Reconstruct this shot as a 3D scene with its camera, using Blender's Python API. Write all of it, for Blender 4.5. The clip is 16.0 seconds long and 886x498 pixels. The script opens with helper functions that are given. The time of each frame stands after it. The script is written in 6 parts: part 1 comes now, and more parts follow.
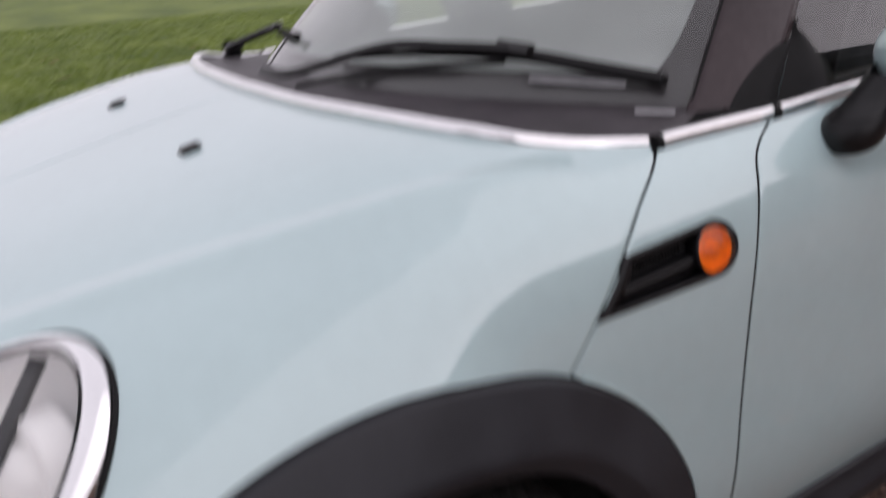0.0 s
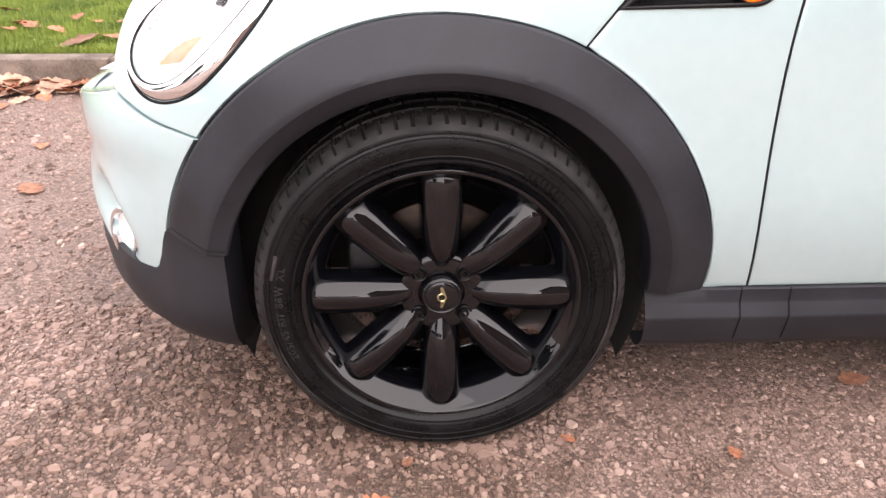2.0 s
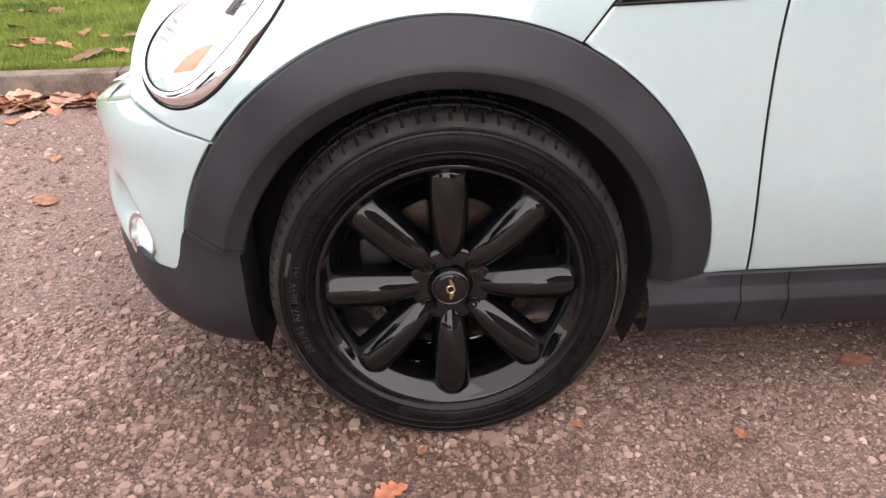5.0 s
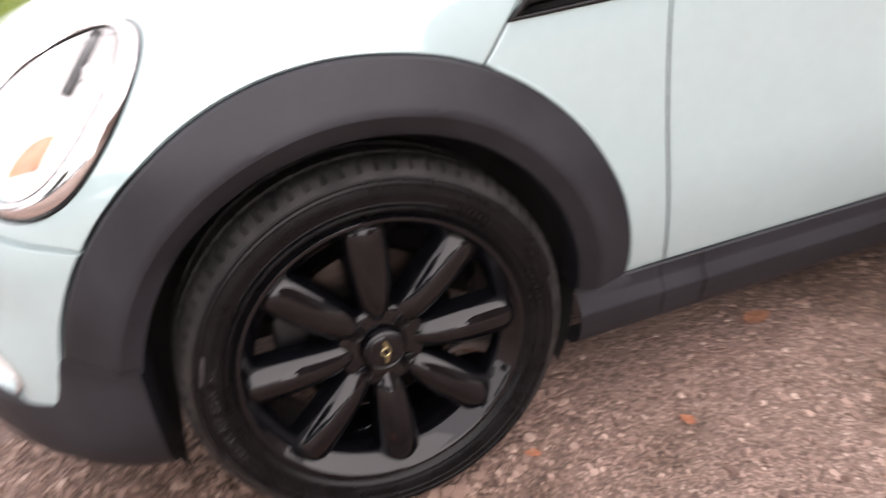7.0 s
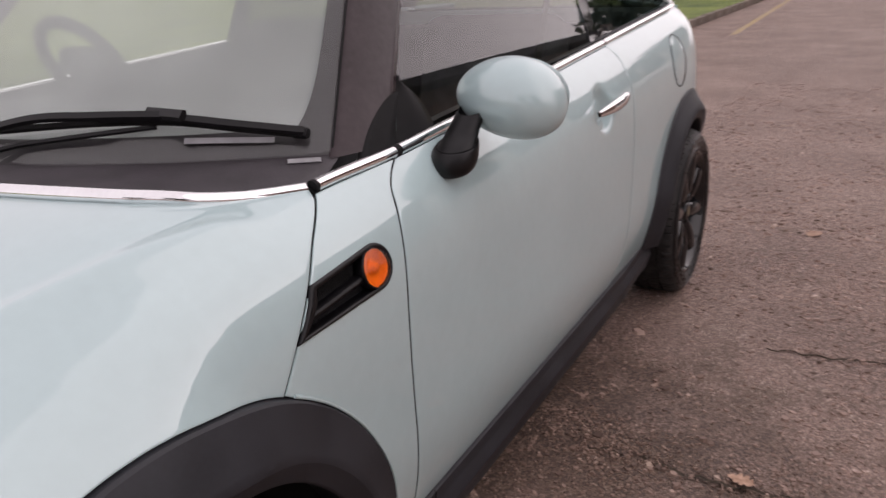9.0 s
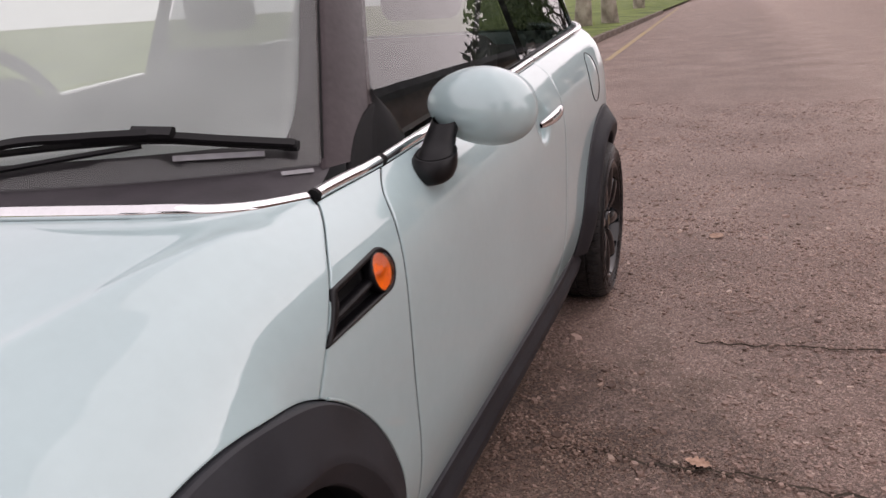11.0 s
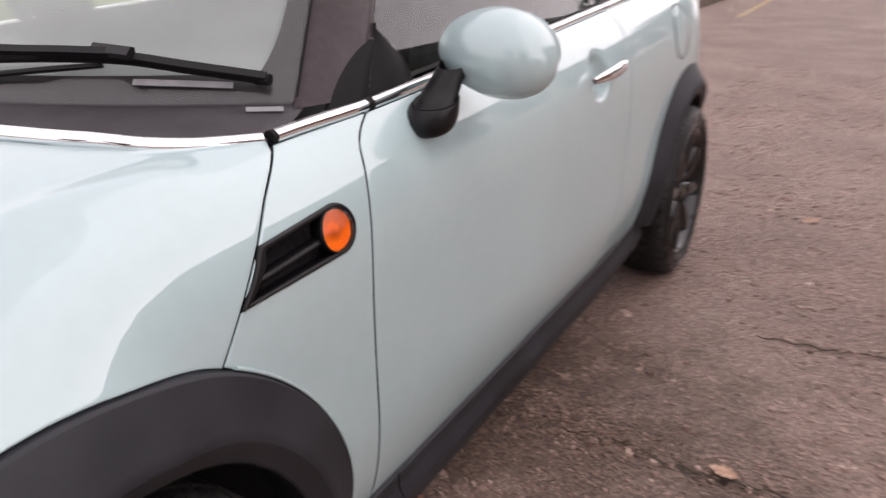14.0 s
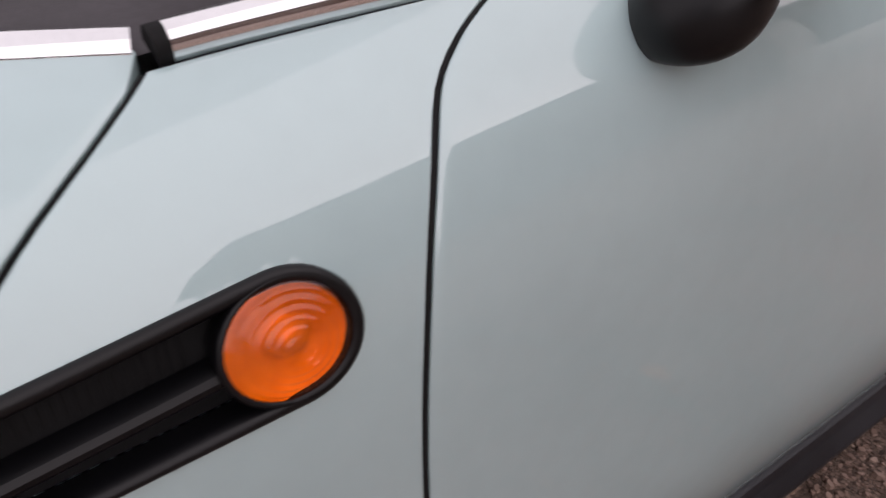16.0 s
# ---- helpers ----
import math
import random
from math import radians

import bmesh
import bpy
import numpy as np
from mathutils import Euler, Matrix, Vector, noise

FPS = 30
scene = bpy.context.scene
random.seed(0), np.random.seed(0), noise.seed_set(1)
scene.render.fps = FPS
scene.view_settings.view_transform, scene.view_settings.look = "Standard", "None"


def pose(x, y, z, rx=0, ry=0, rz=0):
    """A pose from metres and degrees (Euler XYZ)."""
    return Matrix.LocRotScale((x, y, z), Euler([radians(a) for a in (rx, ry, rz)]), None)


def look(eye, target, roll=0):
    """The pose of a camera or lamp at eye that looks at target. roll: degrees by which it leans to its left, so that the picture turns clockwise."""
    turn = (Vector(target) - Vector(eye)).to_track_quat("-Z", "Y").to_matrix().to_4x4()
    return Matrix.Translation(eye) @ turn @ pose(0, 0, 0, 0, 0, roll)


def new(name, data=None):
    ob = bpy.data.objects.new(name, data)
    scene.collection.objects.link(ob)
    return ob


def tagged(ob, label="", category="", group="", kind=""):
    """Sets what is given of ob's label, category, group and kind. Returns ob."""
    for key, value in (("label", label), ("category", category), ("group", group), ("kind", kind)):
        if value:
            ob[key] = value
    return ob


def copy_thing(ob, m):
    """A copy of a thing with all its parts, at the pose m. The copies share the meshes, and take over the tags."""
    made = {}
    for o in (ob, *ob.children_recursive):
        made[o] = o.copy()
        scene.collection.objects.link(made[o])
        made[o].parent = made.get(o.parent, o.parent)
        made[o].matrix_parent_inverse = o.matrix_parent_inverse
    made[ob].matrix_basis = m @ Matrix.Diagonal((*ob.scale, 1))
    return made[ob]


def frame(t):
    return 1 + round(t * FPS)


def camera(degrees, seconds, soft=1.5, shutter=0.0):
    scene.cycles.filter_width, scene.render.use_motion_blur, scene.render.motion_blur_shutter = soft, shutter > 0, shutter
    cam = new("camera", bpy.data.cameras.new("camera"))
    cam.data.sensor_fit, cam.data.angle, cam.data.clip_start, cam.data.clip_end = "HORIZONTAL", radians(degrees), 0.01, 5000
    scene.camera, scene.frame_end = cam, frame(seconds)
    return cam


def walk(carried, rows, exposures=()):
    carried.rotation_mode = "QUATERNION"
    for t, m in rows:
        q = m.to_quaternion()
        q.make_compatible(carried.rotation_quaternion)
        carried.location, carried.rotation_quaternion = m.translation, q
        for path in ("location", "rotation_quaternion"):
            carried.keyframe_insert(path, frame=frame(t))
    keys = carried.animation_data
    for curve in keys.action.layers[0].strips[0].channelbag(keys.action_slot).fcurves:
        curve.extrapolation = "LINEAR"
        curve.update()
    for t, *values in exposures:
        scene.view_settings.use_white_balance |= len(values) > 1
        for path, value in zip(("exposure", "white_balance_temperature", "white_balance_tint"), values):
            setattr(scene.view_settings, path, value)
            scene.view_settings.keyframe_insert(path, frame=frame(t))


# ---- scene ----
cam = camera(58.6, 16.0, soft=1.45, shutter=0.7)
PATH = [
    (0, (-0.297, -0.54, 1.148), (0.682, 1.054, 0.438), -2.9),
    (0.5, (-0.239, -0.736, 1.041), (0.388, 0.943, 0.153), -2.0),
    (1, (-0.156, -0.867, 0.983), (0.148, 0.866, 0.032), -1.7),
    (1.5, (-0.095, -1.032, 0.944), (0.065, 0.74, 0.03), -0.7),
    (2, (-0.059, -1.104, 0.945), (0.037, 0.689, 0.065), 0.4),
    (2.5, (-0.052, -1.124, 0.935), (0.014, 0.679, 0.07), -0.2),
    (3, (-0.047, -1.146, 0.936), (0.016, 0.652, 0.061), -0.7),
    (3.5, (-0.046, -1.155, 0.942), (0.024, 0.642, 0.065), -1.1),
    (4, (-0.052, -1.156, 0.948), (0.016, 0.643, 0.078), -1.3),
    (6.5, (-0.128, -1.103, 0.947), (0.093, 0.678, 0.064), -4.5),
    (7, (-0.202, -0.98, 0.985), (0.331, 0.721, 0.078), -7.1),
    (7.5, (-0.311, -0.911, 1.015), (0.686, 0.59, 0.148), -4.8),
    (8, (-0.385, -0.775, 1.079), (0.947, 0.487, 0.283), -3.3),
    (8.5, (-0.382, -0.629, 1.145), (1.128, 0.49, 0.461), -3.6),
    (9, (-0.45, -0.579, 1.203), (1.191, 0.349, 0.535), -2.7),
    (11.5, (-0.576, -0.385, 1.157), (1.208, 0.291, 0.557), -3.9),
    (12, (-0.588, -0.337, 1.117), (1.185, 0.35, 0.496), -3.8),
    (12.5, (-0.581, -0.363, 1.053), (1.176, 0.307, 0.373), -3.8),
    (13, (-0.563, -0.397, 1.087), (1.199, 0.242, 0.389), -2.6),
    (13.5, (-0.514, -0.48, 1.13), (1.232, 0.203, 0.433), -0.4),
    (14, (-0.351, -0.562, 1.155), (1.277, 0.342, 0.425), -0.1),
    (14.5, (-0.171, -0.546, 1.138), (1.321, 0.524, 0.346), -3.0),
    (15, (0.067, -0.402, 1.097), (1.444, 0.738, 0.201), -1.6),
    (15.5, (0.242, -0.268, 1.045), (1.379, 1.018, 0.019), -1.0),
    (16, (0.342, -0.231, 1.034), (1.288, 1.13, -0.085), -1.5),
]
BALANCE = ((0.0, 6420, 23), (0.6, 6520, 21), (1.5, 6780, 22), (7.5, 6800, 22), (9.0, 6780, 26), (14.5, 6720, 24), (16.0, 6660, 25))
EXPOSURE = [(t, stops, *[float(np.interp(t, [q[0] for q in BALANCE], [q[k] for q in BALANCE])) for k in (1, 2)]) for t, stops in ((0.0, 0.34), (0.5, 0.20), (1.0, 1.03), (1.5, 2.0), (2.0, 2.03), (3.0, 1.83), (3.5, 1.78), (6.5, 1.68), (7.0, 1.78), (7.6, 1.76), (8.2, 1.15), (9.0, 0.47), (11.5, 0.57), (12.0, 0.37), (12.5, 0.14), (13.0, 0.37), (13.5, 0.57), (14.0, 0.87), (14.5, 0.75), (15.0, 0.67), (15.5, 0.62), (16.0, 0.44))]
walk(cam, [(t, look(eye, target, roll)) for t, eye, target, roll in PATH], EXPOSURE)

# ---- world and sun: an overcast autumn day ----
SUN_ELEVATION, SUN_ROTATION = 16.0, 148.0
world = bpy.data.worlds.new("overcast_sky")
scene.world = world
world.use_nodes = True
wn, wl = world.node_tree.nodes, world.node_tree.links
sky = wn.new("ShaderNodeTexSky")
sky.sky_type, sky.sun_disc = "NISHITA", False
sky.sun_elevation, sky.sun_rotation = radians(SUN_ELEVATION), radians(SUN_ROTATION)
sky.air_density, sky.dust_density, sky.ozone_density = 1.0, 4.0, 1.0
grey = wn.new("ShaderNodeHueSaturation")
grey.inputs["Saturation"].default_value = 0.12
wl.new(sky.outputs["Color"], grey.inputs["Color"])
cloud = wn.new("ShaderNodeMix")
cloud.data_type = "RGBA"
cloud.inputs["Factor"].default_value = 0.88
cloud.inputs["B"].default_value = (5.3, 5.33, 5.4, 1)
wl.new(grey.outputs["Color"], cloud.inputs["A"])
wl.new(cloud.outputs["Result"], wn["Background"].inputs["Color"])
wn["Background"].inputs["Strength"].default_value = 0.138
sun_data = bpy.data.lights.new("sun", "SUN")
sun_data.energy, sun_data.angle, sun_data.color = 0.95, radians(130), (1.0, 0.96, 0.9)
sun = new("sun", sun_data)
sun.matrix_world = look((0, 0, 0), (-math.sin(radians(SUN_ROTATION)) * math.cos(radians(SUN_ELEVATION)),
                                    -math.cos(radians(SUN_ROTATION)) * math.cos(radians(SUN_ELEVATION)), -math.sin(radians(SUN_ELEVATION))))


# ---- materials ----
def material(name, colour, rough=0.5, metal=0.0, coat=0.0, vary=0.0, scale=8.0, bump=0.0, bump_scale=200.0, tint=None, rough_vary=0.0, random_tint=0.0):
    """A surface with stains at one scale and grain at a finer one, in object metres."""
    m = bpy.data.materials.new(name)
    m.use_nodes = True
    n, l = m.node_tree.nodes, m.node_tree.links
    b = n["Principled BSDF"]
    b.inputs["Roughness"].default_value, b.inputs["Metallic"].default_value = rough, metal
    b.inputs["Coat Weight"].default_value, b.inputs["Coat Roughness"].default_value = coat, 0.012
    b.inputs["Base Color"].default_value = (*colour, 1)
    place = n.new("ShaderNodeTexCoord")
    if vary:
        a, c = n.new("ShaderNodeTexNoise"), n.new("ShaderNodeTexNoise")
        a.inputs["Scale"].default_value, c.inputs["Scale"].default_value = scale, scale * 14
        a.inputs["Detail"].default_value = 6
        l.new(place.outputs["Object"], a.inputs["Vector"]), l.new(place.outputs["Object"], c.inputs["Vector"])
        both = n.new("ShaderNodeMath")
        both.operation = "MULTIPLY_ADD"
        both.inputs[1].default_value = 0.35
        l.new(c.outputs["Fac"], both.inputs[0]), l.new(a.outputs["Fac"], both.inputs[2])
        ramp = n.new("ShaderNodeValToRGB")
        other = tint or tuple(min(1, v * (1 + vary)) for v in colour)
        ramp.color_ramp.elements[0].position, ramp.color_ramp.elements[1].position = 0.5, 0.85
        ramp.color_ramp.elements[0].color, ramp.color_ramp.elements[1].color = (*[v * (1 - vary * 0.5) for v in colour], 1), (*other, 1)
        l.new(both.outputs[0], ramp.inputs[0])
        last = ramp.outputs[0]
        if random_tint:
            info, hsv = n.new("ShaderNodeObjectInfo"), n.new("ShaderNodeHueSaturation")
            val = n.new("ShaderNodeMapRange")
            val.inputs["To Min"].default_value, val.inputs["To Max"].default_value = 1 - random_tint, 1 + random_tint
            l.new(info.outputs["Random"], val.inputs["Value"]), l.new(val.outputs[0], hsv.inputs["Value"]), l.new(last, hsv.inputs["Color"])
            last = hsv.outputs[0]
        l.new(last, b.inputs["Base Color"])
        if rough_vary:
            r = n.new("ShaderNodeMapRange")
            r.inputs["From Min"].default_value, r.inputs["From Max"].default_value = 0.4, 0.95
            r.inputs["To Min"].default_value, r.inputs["To Max"].default_value = rough - rough_vary, rough + rough_vary
            l.new(both.outputs[0], r.inputs["Value"]), l.new(r.outputs[0], b.inputs["Roughness"])
    if bump:
        g, k = n.new("ShaderNodeTexNoise"), n.new("ShaderNodeBump")
        g.inputs["Scale"].default_value, g.inputs["Detail"].default_value = bump_scale, 4
        k.inputs["Strength"].default_value, k.inputs["Distance"].default_value = bump, 1.0 / bump_scale
        l.new(place.outputs["Object"], g.inputs["Vector"]), l.new(g.outputs["Fac"], k.inputs["Height"]), l.new(k.outputs[0], b.inputs["Normal"])
    return m


def glass(name, tint, face_on=0.08):
    """A thin pane: tinted see-through, with a gloss that grows at grazing angles alike from both sides."""
    m = bpy.data.materials.new(name)
    m.use_nodes = True
    n, l = m.node_tree.nodes, m.node_tree.links
    n.remove(n["Principled BSDF"])
    clear, gloss, mix, weight = n.new("ShaderNodeBsdfTransparent"), n.new("ShaderNodeBsdfGlossy"), n.new("ShaderNodeMixShader"), n.new("ShaderNodeLayerWeight")
    clear.inputs["Color"].default_value, gloss.inputs["Roughness"].default_value = (*tint, 1), 0.01
    weight.inputs["Blend"].default_value = 0.5
    rise, part_ = n.new("ShaderNodeMath"), n.new("ShaderNodeMapRange")
    rise.operation, rise.inputs[1].default_value = "POWER", 4.0
    part_.inputs["To Min"].default_value, part_.inputs["To Max"].default_value = face_on, 1.0
    l.new(weight.outputs["Facing"], rise.inputs[0]), l.new(rise.outputs[0], part_.inputs["Value"]), l.new(part_.outputs[0], mix.inputs[0])
    l.new(clear.outputs[0], mix.inputs[1]), l.new(gloss.outputs[0], mix.inputs[2])
    l.new(mix.outputs[0], n["Material Output"].inputs["Surface"])
    return m


def painted_haze(name, cover):
    """A pale sheet behind a pane that paints the sky's reflection: part scattering, part clear, in drifting patches."""
    m = bpy.data.materials.new(name)
    m.use_nodes = True
    n, l = m.node_tree.nodes, m.node_tree.links
    n.remove(n["Principled BSDF"])
    clear, white, mix = n.new("ShaderNodeBsdfTransparent"), n.new("ShaderNodeBsdfDiffuse"), n.new("ShaderNodeMixShader")
    white.inputs["Color"].default_value = (0.82, 0.87, 0.86, 1)
    place, drift, amount = n.new("ShaderNodeTexCoord"), n.new("ShaderNodeTexNoise"), n.new("ShaderNodeMapRange")
    drift.inputs["Scale"].default_value, drift.inputs["Detail"].default_value = 4.0, 6
    amount.inputs["From Min"].default_value, amount.inputs["From Max"].default_value = 0.3, 0.7
    amount.inputs["To Min"].default_value, amount.inputs["To Max"].default_value = cover - 0.07, cover + 0.07
    l.new(place.outputs["Object"], drift.inputs["Vector"]), l.new(drift.outputs["Fac"], amount.inputs["Value"]), l.new(amount.outputs[0], mix.inputs[0])
    l.new(clear.outputs[0], mix.inputs[1]), l.new(white.outputs[0], mix.inputs[2]), l.new(mix.outputs[0], n["Material Output"].inputs["Surface"])
    return m


PAINT = material("ice_blue_paint", (0.425, 0.566, 0.575), 0.4, 0.0, 1.0, 0.05, 3.0)
PAINT.node_tree.nodes["Principled BSDF"].inputs["Metallic"].default_value = 0.04
PAINT.node_tree.nodes["Principled BSDF"].inputs["Specular IOR Level"].default_value = 0.25
PAINT.node_tree.nodes["Principled BSDF"].inputs["Coat IOR"].default_value = 1.85
PLASTIC = material("textured_black_plastic", (0.0070, 0.0087, 0.0138), 0.56, 0, 0, 0.5, 9.0, 0.12, 900.0, (0.0168, 0.0184, 0.0240), 0.08)
WHEEL_BLACK = material("gloss_black_wheel_paint", (0.0026, 0.0028, 0.0040), 0.03, 0, 0.0, 0.5, 30.0, tint=(0.0042, 0.0044, 0.0058))
WHEEL_BLACK.node_tree.nodes["Principled BSDF"].inputs["Specular IOR Level"].default_value = 0.52
SATIN = material("satin_black_plastic", (0.0024, 0.0024, 0.0032), 0.38, 0, 0, 0.4, 25.0, 0.05, 700.0)
SATIN.node_tree.nodes["Principled BSDF"].inputs["Specular IOR Level"].default_value = 0.34
GLOSS = material("gloss_black", (0.003, 0.003, 0.0035), 0.05, 0, 0.0, 0.5, 30.0, tint=(0.006, 0.0055, 0.006))
PILLAR = material("gloss_black_pillar", (0.046, 0.036, 0.039), 0.22, 0, 0.0, 0.3, 6.0)
PILLAR.node_tree.nodes["Principled BSDF"].inputs["Specular IOR Level"].default_value = 0.2
RUBBER = material("tyre_rubber", (0.0031, 0.0033, 0.0042), 0.29, 0, 0, 0.35, 22.0, 0.06, 500.0, (0.0058, 0.0059, 0.0068), 0.06)
RUBBER.node_tree.nodes["Principled BSDF"].inputs["Specular IOR Level"].default_value = 0.22
# tread is a lighter grey than the sidewall
TREAD = material("grey_tread_rubber", (0.009, 0.0087, 0.0092), 0.6, 0, 0, 0.4, 30.0, 0.2, 500.0, (0.028, 0.0265, 0.0255))
TREAD.node_tree.nodes["Principled BSDF"].inputs["Specular IOR Level"].default_value = 0.3
VOID = material("dark_underbody", (0.016, 0.015, 0.016), 0.85, 0, 0, 0.6, 10.0)
GASKET = material("black_gasket_rubber", (0.0045, 0.0045, 0.005), 0.7, 0, 0, 0.3, 40.0)
GASKET.node_tree.nodes["Principled BSDF"].inputs["Specular IOR Level"].default_value = 0.25
CHROME = material("chrome", (0.86, 0.86, 0.87), 0.06, 1.0, 0, 0.06, 12.0)
STEEL = material("brake_steel", (0.035, 0.031, 0.030), 0.5, 1.0, 0, 0.7, 40.0, 0.1, 300.0, (0.055, 0.040, 0.032))
ALLOY = material("dull_alloy", (0.035, 0.035, 0.037), 0.45, 0.8, 0, 0.4, 30.0)
SCREEN = glass("windscreen_glass", (0.94, 0.97, 0.95), 0.06)
SKY_HAZE = painted_haze("condensation", 0.39)
CLEAR = glass("door_window_glass", (0.84, 0.90, 0.86), 0.09)
FRIT = material("printed_screen_border", (0.034, 0.029, 0.033), 0.4, 0, 0, 0.3, 10.0)
PLATE = material("pale_printed_plate", (0.24, 0.24, 0.25), 0.4, 0, 0, 0.2, 40.0)
RENDER_WALL = material("pale_rendered_wall", (0.62, 0.60, 0.56), 0.9, 0, 0, 0.3, 1.5, 0.3, 40.0)
COWL = material("grey_cowl_plastic", (0.036, 0.031, 0.036), 0.5, 0, 0, 0.4, 14.0, 0.1, 500.0)
WINDOW = glass("tinted_window_glass", (0.30, 0.33, 0.32), 0.08)
LENS = glass("headlamp_lens", (0.93, 0.94, 0.94), 0.05)
REFLECTOR = material("headlamp_reflector", (0.93, 0.92, 0.91), 0.25, 0.0, 0.5, 0.03, 20.0)
AMBER = glass("amber_lens", (1.0, 0.37, 0.014), 0.06)
BOWL = material("repeater_bowl", (0.90, 0.80, 0.72), 0.35, 0.25, 0, 0.2, 60.0)
PALE_AMBER = material("pale_amber_reflector", (0.80, 0.30, 0.17), 0.35, 0, 0.2, 0.15, 60.0)
RED = material("red_lens", (0.35, 0.01, 0.01), 0.12, 0, 0.6, 0.2, 60.0)
TRIM = material("grey_cabin_trim", (0.045, 0.045, 0.05), 0.7, 0, 0, 0.3, 12.0, 0.2, 300.0)
DASH = material("dark_dashboard", (0.06, 0.06, 0.066), 0.65, 0, 0, 0.3, 15.0, 0.2, 400.0)
CLOTH = material("charcoal_seat_cloth", (0.05, 0.05, 0.055), 0.9, 0, 0, 0.4, 20.0, 0.3, 500.0)
MIRROR = material("mirror_glass", (0.9, 0.9, 0.9), 0.01, 1.0)
GOLD = material("pale_gold_badge", (0.55, 0.50, 0.28), 0.3, 1.0, 0, 0.2, 60.0)
PALE_RUBBER = material("pale_rubber", (0.055, 0.052, 0.052), 0.6, 0, 0, 0.8, 60.0, 0.3, 300.0, (0.02, 0.019, 0.019))
MARK = material("pale_moulded_marking", (0.0165, 0.0165, 0.0160), 0.6, 0, 0, 0.3, 60.0)
KERB = material("weathered_concrete_kerb", (0.125, 0.096, 0.075), 0.9, 0, 0, 0.7, 7.0, 0.5, 160.0, (0.23, 0.185, 0.15), 0, 0.12)
GRASS = material("lawn_blades", (0.11, 0.185, 0.022), 0.7, 0, 0, 0.6, 3.0, 0, 1, (0.23, 0.30, 0.045))
YELLOW = material("worn_yellow_paint", (0.55, 0.38, 0.12), 0.8, 0, 0, 0.7, 5.0, 0.3, 200.0, (0.34, 0.27, 0.2))
BARK = material("pale_bark", (0.30, 0.26, 0.20), 0.9, 0, 0, 0.8, 3.0, 0.6, 40.0, (0.46, 0.42, 0.34))
DARKBARK = material("dark_bark", (0.05, 0.045, 0.04), 0.9, 0, 0, 0.6, 5.0, 0.5, 40.0)
FOLIAGE = material("dark_evergreen_foliage", (0.022, 0.035, 0.018), 0.8, 0, 0, 0.7, 1.5)
BRICK = material("dark_brick", (0.15, 0.10, 0.08), 0.9, 0, 0, 0.5, 2.0, 0.3, 60.0)
ROOF = material("slate_roof", (0.06, 0.06, 0.065), 0.8, 0, 0, 0.5, 2.0, 0.3, 40.0)
DIRT = material("damp_crack_dirt", (0.055, 0.042, 0.030), 0.95, 0, 0, 0.6, 30.0, 0.5, 300.0)
LEAF_A = material("orange_brown_leaf", (0.36, 0.115, 0.052), 0.7, 0, 0, 0.5, 30.0, 0.3, 200.0, (0.47, 0.20, 0.11), 0, 0.25)
LEAF_B = material("faded_tan_leaf", (0.42, 0.24, 0.155), 0.75, 0, 0, 0.5, 30.0, 0.3, 200.0, (0.56, 0.36, 0.26), 0, 0.25)
LEAF_C = material("dark_brown_leaf", (0.22, 0.09, 0.05), 0.75, 0, 0, 0.5, 30.0, 0.3, 200.0, (0.36, 0.17, 0.10), 0, 0.3)


